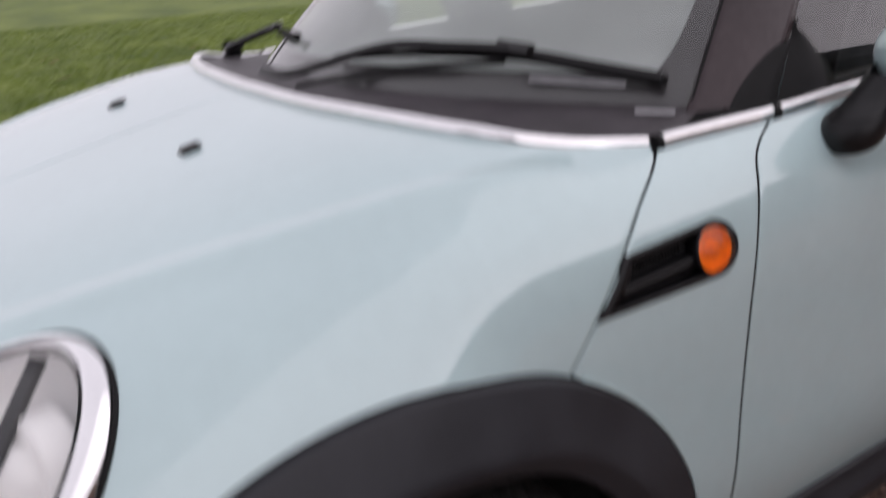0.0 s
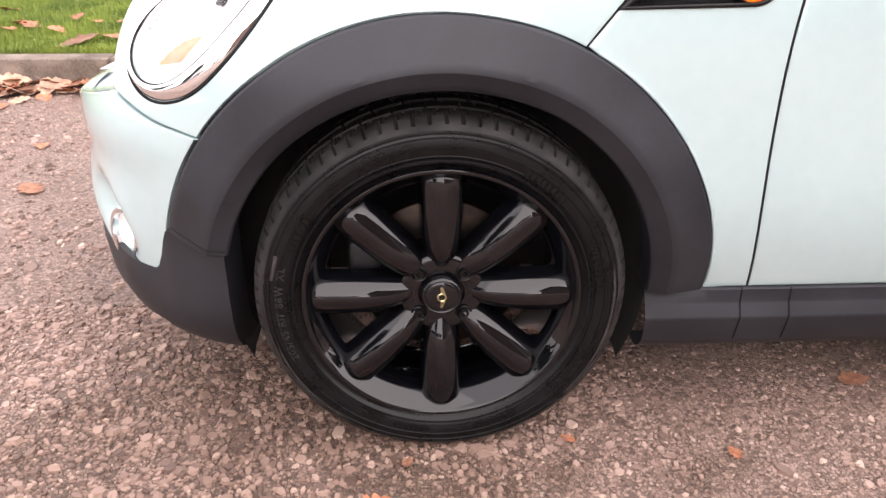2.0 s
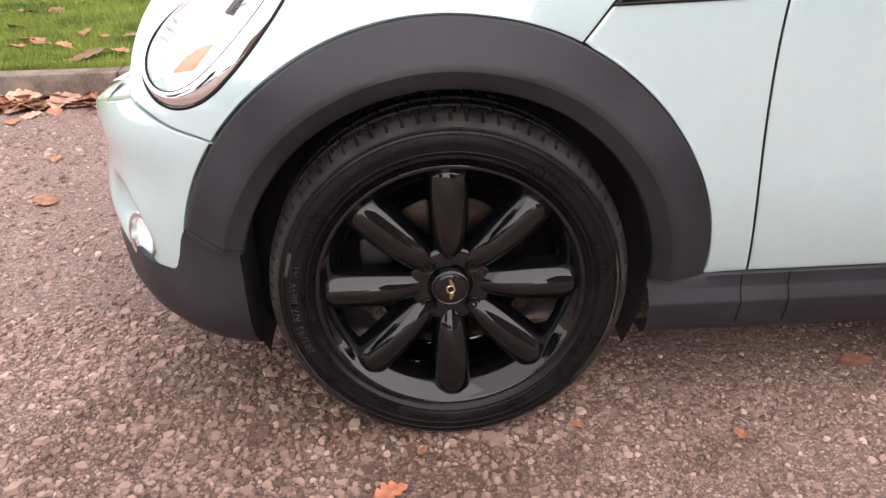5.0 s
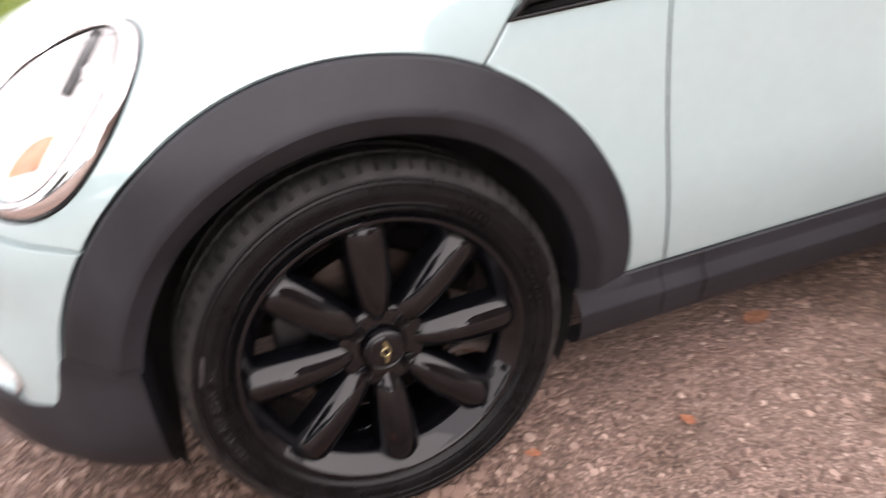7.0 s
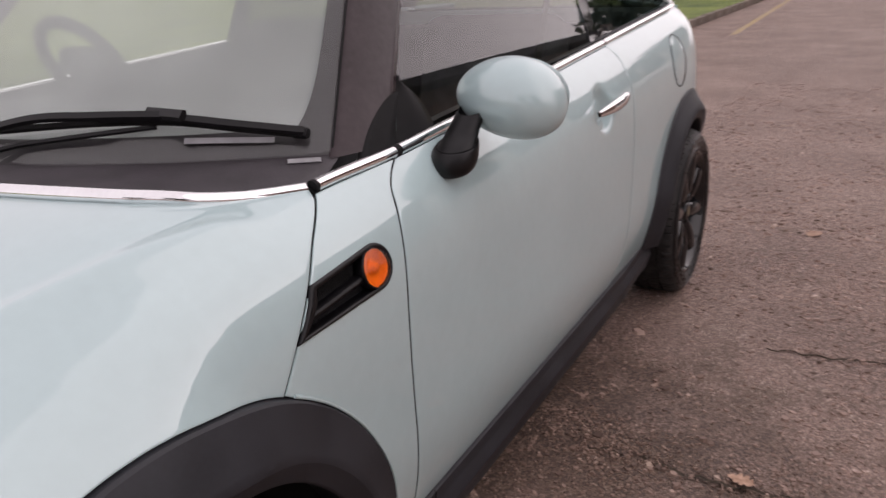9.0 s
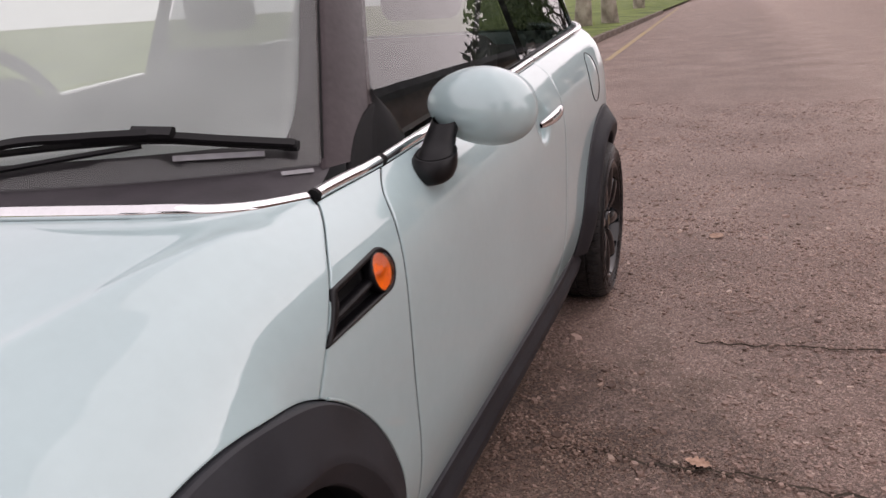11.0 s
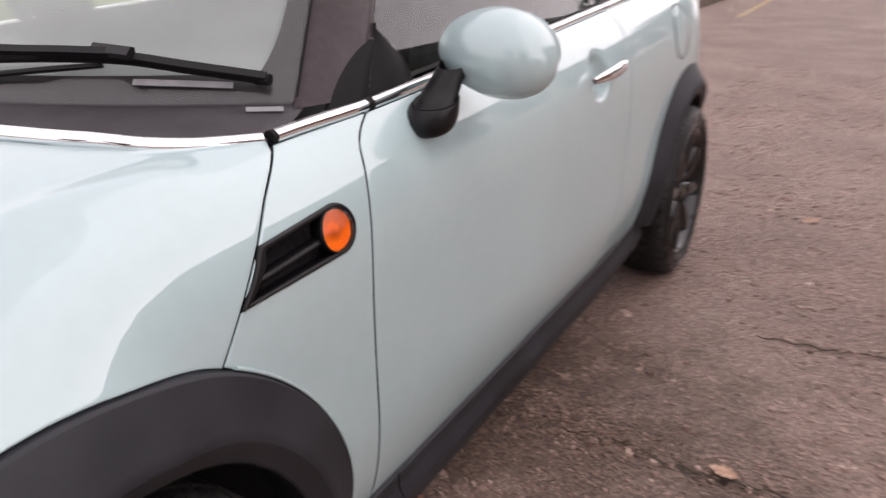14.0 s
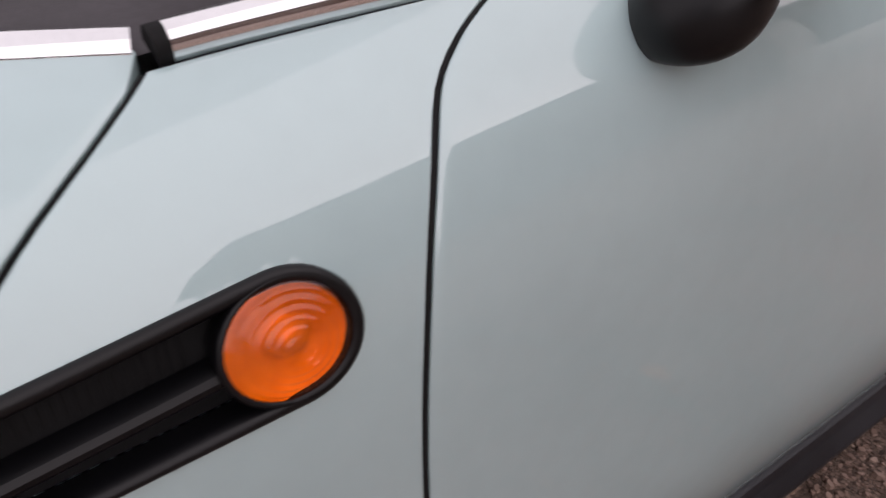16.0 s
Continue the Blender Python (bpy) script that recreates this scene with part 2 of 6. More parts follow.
def dark_mask(n, l, place):
    """Where the road is darker: along the sill's side and round the front wheel, with ragged edges."""
    axes, edge_noise = n.new("ShaderNodeSeparateXYZ"), n.new("ShaderNodeTexNoise")
    edge_noise.inputs["Scale"].default_value, edge_noise.inputs["Detail"].default_value, edge_noise.inputs["Roughness"].default_value = 3.2, 9, 0.68
    l.new(place.outputs["Object"], axes.inputs[0]), l.new(place.outputs["Object"], edge_noise.inputs["Vector"])
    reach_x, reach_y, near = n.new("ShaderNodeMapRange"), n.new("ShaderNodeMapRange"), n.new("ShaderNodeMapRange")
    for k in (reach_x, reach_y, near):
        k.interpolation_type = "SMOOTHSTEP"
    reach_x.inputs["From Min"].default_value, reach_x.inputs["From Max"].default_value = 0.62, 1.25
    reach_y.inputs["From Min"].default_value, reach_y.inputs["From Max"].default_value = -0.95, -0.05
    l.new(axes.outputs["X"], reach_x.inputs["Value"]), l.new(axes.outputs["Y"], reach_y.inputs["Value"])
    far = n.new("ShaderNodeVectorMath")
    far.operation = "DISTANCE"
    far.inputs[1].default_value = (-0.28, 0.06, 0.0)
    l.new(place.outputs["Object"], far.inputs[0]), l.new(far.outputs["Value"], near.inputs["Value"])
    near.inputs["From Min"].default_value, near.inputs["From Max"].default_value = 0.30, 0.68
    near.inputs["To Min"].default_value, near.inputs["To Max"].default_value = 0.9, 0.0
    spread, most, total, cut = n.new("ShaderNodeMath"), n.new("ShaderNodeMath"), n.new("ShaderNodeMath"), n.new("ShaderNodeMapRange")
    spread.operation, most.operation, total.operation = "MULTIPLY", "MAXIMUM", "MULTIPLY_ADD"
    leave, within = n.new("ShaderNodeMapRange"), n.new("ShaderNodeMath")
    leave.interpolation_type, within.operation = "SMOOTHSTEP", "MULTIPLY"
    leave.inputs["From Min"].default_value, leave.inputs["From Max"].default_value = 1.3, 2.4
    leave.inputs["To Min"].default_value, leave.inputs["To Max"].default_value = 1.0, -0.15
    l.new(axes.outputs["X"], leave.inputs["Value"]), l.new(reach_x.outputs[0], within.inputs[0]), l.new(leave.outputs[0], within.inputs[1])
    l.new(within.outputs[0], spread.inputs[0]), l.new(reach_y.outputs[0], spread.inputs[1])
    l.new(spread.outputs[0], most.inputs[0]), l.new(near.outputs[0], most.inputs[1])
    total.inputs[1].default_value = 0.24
    l.new(most.outputs[0], total.inputs[0]), l.new(edge_noise.outputs["Fac"], total.inputs[2])
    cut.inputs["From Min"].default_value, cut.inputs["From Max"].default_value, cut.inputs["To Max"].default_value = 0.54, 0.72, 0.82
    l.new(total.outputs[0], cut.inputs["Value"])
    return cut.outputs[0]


def asphalt_material(name, loose):
    """Worn surface dressing: stone chips in dark binder, pinkish grey and brown, with broad paler wear. loose: the chips themselves."""
    m = material(name, (0.17, 0.13, 0.115), 0.66)
    n, l = m.node_tree.nodes, m.node_tree.links
    b = n["Principled BSDF"]
    place = n.new("ShaderNodeTexCoord")
    ramp = n.new("ShaderNodeValToRGB")
    e = ramp.color_ramp.elements
    e[0].position, e[0].color = 0.0, (0.130, 0.084, 0.067, 1)
    e[1].position, e[1].color = 1.0, (0.545, 0.415, 0.345, 1)
    for at, c in ((0.3, (0.258, 0.172, 0.140, 1)), (0.65, (0.340, 0.234, 0.192, 1)), (0.92, (0.415, 0.292, 0.240, 1))):
        k = e.new(at)
        k.color = c
    if loose:
        island = n.new("ShaderNodeNewGeometry")
        l.new(island.outputs["Random Per Island"], ramp.inputs[0])
        # chips darken beside the sill and front wheel, a little less than the road
        dark_share, chip_dark = n.new("ShaderNodeMath"), n.new("ShaderNodeMix")
        dark_share.operation, dark_share.inputs[1].default_value = "MULTIPLY", 0.85
        chip_dark.data_type, chip_dark.blend_type, chip_dark.inputs["B"].default_value = "RGBA", "MULTIPLY", (0.64, 0.60, 0.55, 1)
        l.new(dark_mask(n, l, place), dark_share.inputs[0]), l.new(dark_share.outputs[0], chip_dark.inputs["Factor"])
        l.new(ramp.outputs[0], chip_dark.inputs["A"]), l.new(chip_dark.outputs["Result"], b.inputs["Base Color"])
        grain, k = n.new("ShaderNodeTexNoise"), n.new("ShaderNodeBump")
        grain.inputs["Scale"].default_value = 700
        k.inputs["Strength"].default_value, k.inputs["Distance"].default_value = 0.3, 0.001
        l.new(place.outputs["Object"], grain.inputs["Vector"]), l.new(grain.outputs["Fac"], k.inputs["Height"]), l.new(k.outputs[0], b.inputs["Normal"])
        return m
    chips, edge = n.new("ShaderNodeTexVoronoi"), n.new("ShaderNodeTexVoronoi")
    chips.inputs["Scale"].default_value = edge.inputs["Scale"].default_value = 135
    edge.feature = "DISTANCE_TO_EDGE"
    wear = n.new("ShaderNodeTexNoise")
    wear.inputs["Scale"].default_value, wear.inputs["Detail"].default_value = 1.6, 7
    mottle, mottled = n.new("ShaderNodeTexNoise"), n.new("ShaderNodeMath")
    mottle.inputs["Scale"].default_value, mottle.inputs["Detail"].default_value, mottle.inputs["Roughness"].default_value = 17.0, 6, 0.7
    for k in (chips, edge, wear, mottle):
        l.new(place.outputs["Object"], k.inputs["Vector"])
    split, add = n.new("ShaderNodeSeparateColor"), n.new("ShaderNodeMath")
    add.operation = "MULTIPLY_ADD"
    add.inputs[1].default_value = 0.9
    add.use_clamp = True
    l.new(chips.outputs["Color"], split.inputs[0])
    shift = n.new("ShaderNodeMapRange")
    shift.inputs["From Min"].default_value, shift.inputs["From Max"].default_value = 0.52, 1.03
    shift.inputs["To Min"].default_value, shift.inputs["To Max"].default_value = -0.30, 0.30
    mottled.operation, mottled.inputs[1].default_value = "MULTIPLY_ADD", 0.55
    l.new(mottle.outputs["Fac"], mottled.inputs[0]), l.new(wear.outputs["Fac"], mottled.inputs[2]), l.new(mottled.outputs[0], shift.inputs["Value"])
    # paler with distance from the car's flank, fully so by y -2
    pale_out, across, worn = n.new("ShaderNodeMapRange"), n.new("ShaderNodeSeparateXYZ"), n.new("ShaderNodeMath")
    pale_out.interpolation_type, worn.operation = "SMOOTHSTEP", "ADD"
    pale_out.inputs["From Min"].default_value, pale_out.inputs["From Max"].default_value = -2.0, -0.8
    pale_out.inputs["To Min"].default_value, pale_out.inputs["To Max"].default_value = 0.45, 0.0
    l.new(place.outputs["Object"], across.inputs[0]), l.new(across.outputs["Y"], pale_out.inputs["Value"])
    l.new(shift.outputs[0], worn.inputs[0]), l.new(pale_out.outputs[0], worn.inputs[1])
    l.new(split.outputs[0], add.inputs[0]), l.new(worn.outputs[0], add.inputs[2]), l.new(add.outputs[0], ramp.inputs[0])
    binder, mix = n.new("ShaderNodeMapRange"), n.new("ShaderNodeMix")
    binder.inputs["From Max"].default_value = 0.12
    mix.data_type = "RGBA"
    mix.inputs["A"].default_value = (0.150, 0.106, 0.084, 1)
    l.new(edge.outputs["Distance"], binder.inputs["Value"]), l.new(binder.outputs[0], mix.inputs["Factor"]), l.new(ramp.outputs[0], mix.inputs["B"])
    # the road's colour is multiplied down beside the sill and front wheel
    road_dark = n.new("ShaderNodeMix")
    l.new(dark_mask(n, l, place), road_dark.inputs["Factor"])
    road_dark.data_type, road_dark.blend_type = "RGBA", "MULTIPLY"
    road_dark.inputs["B"].default_value = (0.43, 0.40, 0.355, 1)
    l.new(mix.outputs["Result"], road_dark.inputs["A"]), l.new(road_dark.outputs["Result"], b.inputs["Base Color"])
    k = n.new("ShaderNodeBump")
    k.inputs["Strength"].default_value, k.inputs["Distance"].default_value = 0.8, 0.004
    l.new(binder.outputs[0], k.inputs["Height"]), l.new(k.outputs[0], b.inputs["Normal"])
    return m


ASPHALT, CHIPS = asphalt_material("worn_asphalt", False), asphalt_material("stone_chips", True)


def lawn_material():
    m = material("lawn", (0.10, 0.16, 0.03), 0.9, 0, 0, 0.7, 0.8, 0.9, 60.0, (0.19, 0.24, 0.05))
    return m


LAWN = lawn_material()


# ---- mesh helpers ----
def bm_of(verts, faces):
    bm = bmesh.new()
    vs = [bm.verts.new(v) for v in verts]
    for f in faces:
        try:
            bm.faces.new([vs[i] for i in f])
        except ValueError:
            pass
    return bm


def part(name, bm, mat, parent=None, label="", smooth=True, angle=35.0):
    """Link a bmesh as ONE mesh object, under a thing or a part where a parent is given."""
    mesh = bpy.data.meshes.new(name)
    if smooth:
        for f in bm.faces:
            f.smooth = True
        limit = radians(angle)
        for e in bm.edges:
            if len(e.link_faces) == 2 and e.calc_face_angle(0.0) > limit:
                e.smooth = False
    bm.to_mesh(mesh)
    bm.free()
    mesh.materials.append(mat)
    ob = new(name, mesh)
    if parent:
        ob.parent = parent
    return tagged(ob, label)


def thing(name, label, category, group="", at=(0, 0, 0)):
    ob = new(name)
    ob.empty_display_size = 0.1
    ob.location = at
    return tagged(ob, label, category, group)


def grid_bm(points, close_u=False, close_v=False):
    """A sheet through rows of points."""
    p = np.asarray(points, float)
    nu, nv = p.shape[:2]
    faces = [(i * nv + j, ((i + 1) % nu) * nv + j, ((i + 1) % nu) * nv + (j + 1) % nv, i * nv + (j + 1) % nv)
             for i in range(nu if close_u else nu - 1) for j in range(nv if close_v else nv - 1)]
    return bm_of([tuple(v) for v in p.reshape(-1, 3)], faces)


def sweep(path, ups, profile, closed=False, capped=True):
    """A bar along a path: profile points are (sideways, up), sideways to the right of the way."""
    path, ups = [Vector(p) for p in path], [Vector(u) for u in ups]
    rows = []
    for i, p in enumerate(path):
        a, b = path[max(0, i - 1)], path[min(len(path) - 1, i + 1)]
        if closed:
            a, b = path[i - 1], path[(i + 1) % len(path)]
        way = (b - a).normalized()
        side = way.cross(ups[i]).normalized()
        up = side.cross(way).normalized()
        rows.append([p + side * s + up * u for s, u in profile])
    bm = grid_bm([[tuple(v) for v in r] for r in rows], closed, True)
    if capped and not closed:
        bm.verts.ensure_lookup_table()
        k = len(profile)
        for row in (0, len(path) - 1):
            bm.faces.new([bm.verts[row * k + j] for j in range(k)])
    bmesh.ops.recalc_face_normals(bm, faces=bm.faces)
    return bm


def tube(path, radius, sides=10, up=(0, 0, 1), closed=False):
    r = radius if callable(radius) else (lambda t: radius)
    path = [Vector(p) for p in path]
    rows = []
    for i, p in enumerate(path):
        a, b = path[max(0, i - 1)], path[min(len(path) - 1, i + 1)]
        if closed:
            a, b = path[i - 1], path[(i + 1) % len(path)]
        way = (b - a).normalized()
        side = way.cross(Vector(up))
        side = side.normalized() if side.length > 1e-4 else way.orthogonal().normalized()
        other = side.cross(way)
        rr = r(i / (len(path) - 1))
        rows.append([tuple(p + rr * (side * math.cos(q) + other * math.sin(q))) for q in (2 * math.pi * k / sides for k in range(sides))])
    bm = grid_bm(rows, closed, True)
    if not closed:
        bm.verts.ensure_lookup_table()
        for row in (0, len(path) - 1):
            bm.faces.new([bm.verts[row * sides + j] for j in range(sides)])
    bmesh.ops.recalc_face_normals(bm, faces=bm.faces)
    return bm


def box_bm(lo, hi, bevel=0.0, segments=2):
    bm = bmesh.new()
    bmesh.ops.create_cube(bm, size=1.0, matrix=Matrix.Translation([(a + b) / 2 for a, b in zip(lo, hi)]) @ Matrix.Diagonal([b - a for a, b in zip(lo, hi)] + [1]))
    if bevel:
        bmesh.ops.bevel(bm, geom=bm.edges[:], offset=bevel, segments=segments, affect="EDGES", profile=0.5)
    return bm


def spin(profile, steps=96, axis_y=True):
    """A solid of revolution about the y axis: profile points are (radius, y)."""
    rows = [[(r * math.cos(a), y, r * math.sin(a)) for r, y in profile] for a in (2 * math.pi * k / steps for k in range(steps))]
    bm = grid_bm(rows, True, False)
    bmesh.ops.recalc_face_normals(bm, faces=bm.faces)
    return bm


def join(*bms):
    out = bmesh.new()
    for b in bms:
        mesh = bpy.data.meshes.new("join")
        b.to_mesh(mesh)
        out.from_mesh(mesh)
        bpy.data.meshes.remove(mesh)
        b.free()
    return out


def hermite(x, table):
    """A smooth curve through the table's points, with no overshoot."""
    xs, ys = [p[0] for p in table], [p[1] for p in table]
    if x <= xs[0]:
        return ys[0]
    if x >= xs[-1]:
        return ys[-1]
    k = max(i for i in range(len(xs) - 1) if xs[i] <= x)
    slope = [(ys[i + 1] - ys[i]) / (xs[i + 1] - xs[i]) for i in range(len(xs) - 1)]

    def tangent(i):
        if i == 0 or i == len(xs) - 1:
            return slope[min(i, len(slope) - 1)]
        a, b = slope[i - 1], slope[i]
        return 0.0 if a * b <= 0 else 2 * a * b / (a + b)

    h = xs[k + 1] - xs[k]
    t = (x - xs[k]) / h
    return ((2 * t**3 - 3 * t**2 + 1) * ys[k] + (t**3 - 2 * t**2 + t) * h * tangent(k)
            + (3 * t**2 - 2 * t**3) * ys[k + 1] + (t**3 - t**2) * h * tangent(k + 1))


def step(t):
    t = min(1.0, max(0.0, t))
    return t * t * (3 - 2 * t)


def chain(points, smooth=6):
    """A smooth line through a few points (Catmull-Rom), of any number of axes."""
    p = [np.array(q, float) for q in points]
    out = []
    for i in range(len(p) - 1):
        a, b, c, d = p[max(0, i - 1)], p[i], p[i + 1], p[min(len(p) - 1, i + 2)]
        for k in range(smooth):
            t = k / smooth
            out.append(0.5 * (2 * b + (c - a) * t + (2 * a - 5 * b + 4 * c - d) * t * t + (3 * b - a - 3 * c + d) * t**3))
    return out + [p[-1]]


def along(points, n):
    """n points at even steps along a line."""
    p = np.array(points, float)
    if len(p) == n:
        return p
    d = np.concatenate([[0], np.cumsum(np.linalg.norm(np.diff(p, axis=0), axis=1))])
    return np.stack([np.interp(np.linspace(0, d[-1], n), d, p[:, k]) for k in range(p.shape[1])], 1)


def coons(bottom, top, left, right, nu, nv):
    """A grid in the plane between four lines: bottom and top run the same way, left and right from bottom to top."""
    b, t, l, r = along(bottom, nu), along(top, nu), along(left, nv), along(right, nv)
    u, v = np.linspace(0, 1, nu)[:, None, None], np.linspace(0, 1, nv)[None, :, None]
    return ((1 - v) * b[:, None] + v * t[:, None] + (1 - u) * l[None] + u * r[None]
            - ((1 - u) * (1 - v) * b[0] + u * (1 - v) * b[-1] + (1 - u) * v * t[0] + u * v * t[-1]))

# ---- the car: its outer skin as one smooth form, from which the panels are cut ----
WIDTH, Z0, WHEELBASE, HUB_Z = 1.664, 0.5, 2.467, 0.305
MID = WIDTH / 2
ARCH, CREASE, LIP = 0.45, 0.384, 0.348
STRIP = [(0.142, 0.432), (0.18, 0.332), (0.22, 0.273), (0.30, 0.219), (0.42, 0.183), (0.60, 0.156), (MID, 0.148)]


def half(x):
    if x < -0.3:
        return 0.805 * max(0.0, 1 - ((-0.3 - x) / 0.41) ** 2.1) ** (1 / 2.1)
    if x > 2.4:
        return 0.805 * max(0.0, 1 - ((x - 2.4) / 0.62) ** 3.2) ** (1 / 3.2)
    return 0.805


def belt(x):
    return 0.880 + 0.057 * x


TOP = [(-0.72, 0.64), (-0.66, 0.693), (-0.6, 0.724), (-0.5, 0.762), (-0.3, 0.829), (-0.02, 0.898), (0.19, 0.939), (0.443, 0.9465), (0.64, 0.969), (1.6, 1.025), (3.05, 1.105)]
POWER = [(-0.7, 3.0), (-0.30, 3.9), (-0.10, 4.8), (0.2, 5.4), (0.44, 6.0), (3.1, 6.0)]


def eased(table, wide):
    """The table's curve, softened over a stretch so that reflections run on without a kink."""
    xs = np.arange(-0.80, 3.2, 0.004)
    ys = np.array([hermite(x, table) for x in xs])
    n = int(wide / 0.004) | 1
    kernel = np.hanning(n + 2)[1:-1]
    pad = np.concatenate([2 * ys[0] - ys[n:0:-1], ys, 2 * ys[-1] - ys[-2:-n - 2:-1]])
    return xs, np.convolve(pad, kernel / kernel.sum(), "same")[n:-n]


TOP_LINE, POWER_LINE = eased(TOP, 0.20), eased(POWER, 0.3)


def top_z(x):
    return float(np.interp(x, *TOP_LINE))


def power(x):
    return float(np.interp(x, *POWER_LINE))


def flare(x, z, end=0.20, fade=0.14):
    """How far the flank swells outwards towards the front wheel arch."""
    r = np.hypot(x, z - HUB_Z)
    return 0.022 * np.exp(-np.clip(r - ARCH, 0, None) / 0.058) * step((end - x) / fade) * step((x + 0.40) / 0.16) * np.clip((z - 0.55) / 0.12, 0, 1)


def side_y(x, z):
    a = half(x)
    if z <= Z0:
        under = 0.012 + 0.026 * step((x + 0.35) / 0.4)
        return MID - a + under * ((Z0 - z) / 0.21) ** 2
    n = power(x)
    q = min(1.0, (z - Z0) / (top_z(x) - Z0))
    return float(MID - a * (1 - q**n) ** (1 / n) - flare(x, z))


def skin(x, z, out=0.0):
    """A point of the near flank, lifted off it by out."""
    return Vector((x, side_y(x, z), z)) + skin_normal(x, z) * out


def skin_normal(x, z):
    e = 0.004
    dx = Vector((2 * e, side_y(x + e, z) - side_y(x - e, z), 0))
    dz = Vector((0, side_y(x, z + e) - side_y(x, z - e), 2 * e))
    return dx.cross(dz).normalized()


def section(x):
    a, h, n = half(x), top_z(x) - Z0, power(x)
    m = 0.5 ** (1 / n)
    q = np.linspace(0, m, 40)
    c = np.linspace(m, 0, 400)[1:]
    y = np.concatenate([MID - a * (1 - q**n) ** (1 / n), MID - a * c])
    z = np.concatenate([Z0 + h * q, Z0 + h * (1 - c**n) ** (1 / n)])
    y = y - flare(x, z)
    fold = 0.207 - 0.29 * x + 0.20 * x * x
    z = z + 0.0072 * np.exp(-((y - fold) / np.where(y < fold, 0.030, 0.021)) ** 2) * step((0.335 - x) / 0.10) * step((x + 0.45) / 0.2)
    s = np.concatenate([[0], np.cumsum(np.hypot(np.diff(y), np.diff(z)))])
    return y, z, s / s[-1]


def s_of_z(x, z):
    y, zz, s = section(x)
    return float(np.interp(z, zz[:60], s[:60]))


def s_of_y(x, y):
    yy, z, s = section(x)
    return float(np.interp(y, yy, s))


def shell(x, s):
    y, z, ss = section(x)
    return (x, float(np.interp(s, ss, y)), float(np.interp(s, ss, z)))


def outward(bm):
    """Turn a sheet's faces away from the car's middle."""
    bm.normal_update()
    if sum(f.normal.dot(f.calc_center_median() - Vector((1.3, MID, 0.4))) * f.calc_area() for f in bm.faces) < 0:
        bmesh.ops.reverse_faces(bm, faces=bm.faces)
    return bm


def mirrored(bm):
    for v in bm.verts:
        v.co.y = WIDTH - v.co.y
    bmesh.ops.reverse_faces(bm, faces=bm.faces)
    return bm


def panel_bm(points, hole=None, fold=0.020, round_edge=0.0016, close_y=None):
    """A pressed panel: a sheet with its edges rounded and turned in. hole: faces to leave out. close_y: no turned edge on that plane."""
    bm = grid_bm(points)
    bmesh.ops.remove_doubles(bm, verts=bm.verts, dist=1e-5)
    if hole:
        bmesh.ops.delete(bm, geom=[f for f in bm.faces if hole(f.calc_center_median())], context="FACES")
    bm.normal_update()
    if sum(f.normal.dot(f.calc_center_median() - Vector((f.calc_center_median().x, MID, 0.45))) for f in bm.faces) < 0:
        bmesh.ops.reverse_faces(bm, faces=bm.faces)
        bm.normal_update()
    edges = [e for e in bm.edges if e.is_boundary and not (close_y is not None and all(abs(v.co.y - close_y) < 1e-4 for v in e.verts))]
    base = {}
    for e in edges:
        for v in e.verts:
            centre = sum((f.calc_center_median() for f in v.link_faces), Vector()) / len(v.link_faces)
            out = v.co - centre
            out = (out - v.normal * out.dot(v.normal)).normalized()
            n = v.normal.copy()
            base[v] = (-n if n.dot(v.co - Vector((v.co.x, MID, 0.45))) < 0 else n, out)
    for v, (n, out) in base.items():
        v.co -= out * round_edge
    last, where = edges, {v: base[v] for v in base}
    for drop, push in ((round_edge * 0.35, round_edge * 0.75), (round_edge * 0.9, round_edge * 0.25), (fold, 0.0)):
        got = bmesh.ops.extrude_edge_only(bm, edges=last)["geom"]
        fresh = [g for g in got if isinstance(g, bmesh.types.BMVert)]
        heads = {}
        for v in fresh:
            old = next((e.other_vert(v) for e in v.link_edges if e.other_vert(v) in where), None)
            n, out = where[old]
            v.co += out * push - n * drop
            heads[v] = (n, out)
        where = heads
        last = [g for g in got if isinstance(g, bmesh.types.BMEdge) and g.is_boundary and all(v in heads for v in g.verts)]
    return bm


car = thing("car", "pale ice-blue small hatchback car with black arches parked on the road", "car")
SIDES = (False, True)


def both(name, make, mat, parent, label="", angle=35.0):
    """A part on the near flank and its mirror image on the far one."""
    out = []
    for far in SIDES:
        bm = make()
        out.append(part(name, mirrored(bm) if far else bm, mat, parent, label, angle=angle))
    return out


def arc(cx, a0, a1, n=40, r=ARCH):
    return [(cx + r * math.cos(radians(a0 + (a1 - a0) * k / n)), HUB_Z + r * math.sin(radians(a0 + (a1 - a0) * k / n))) for k in range(n + 1)]


# seams, as (x, z) on the flank
BONNET_SEAM = chain([(0.2075, 0.708), (0.247, 0.757), (0.296, 0.813), (0.350, 0.862), (0.428, 0.9035)])
DOOR_SEAM = chain([(0.530, 0.291), (0.510, 0.47), (0.506, 0.668), (0.519, 0.79), (0.547, 0.866), (0.576, 0.894), (0.622, 0.9135)])
DOOR_REAR = chain([(1.66, 0.293), (1.735, 0.45), (1.765, 0.70), (1.765, belt(1.765) - 0.002)])
FRONT_SEAM = chain([(-0.516, 0.622), (-0.442, 0.594), (-0.393, 0.582), (-0.364, 0.574)])
GAP = 0.0021

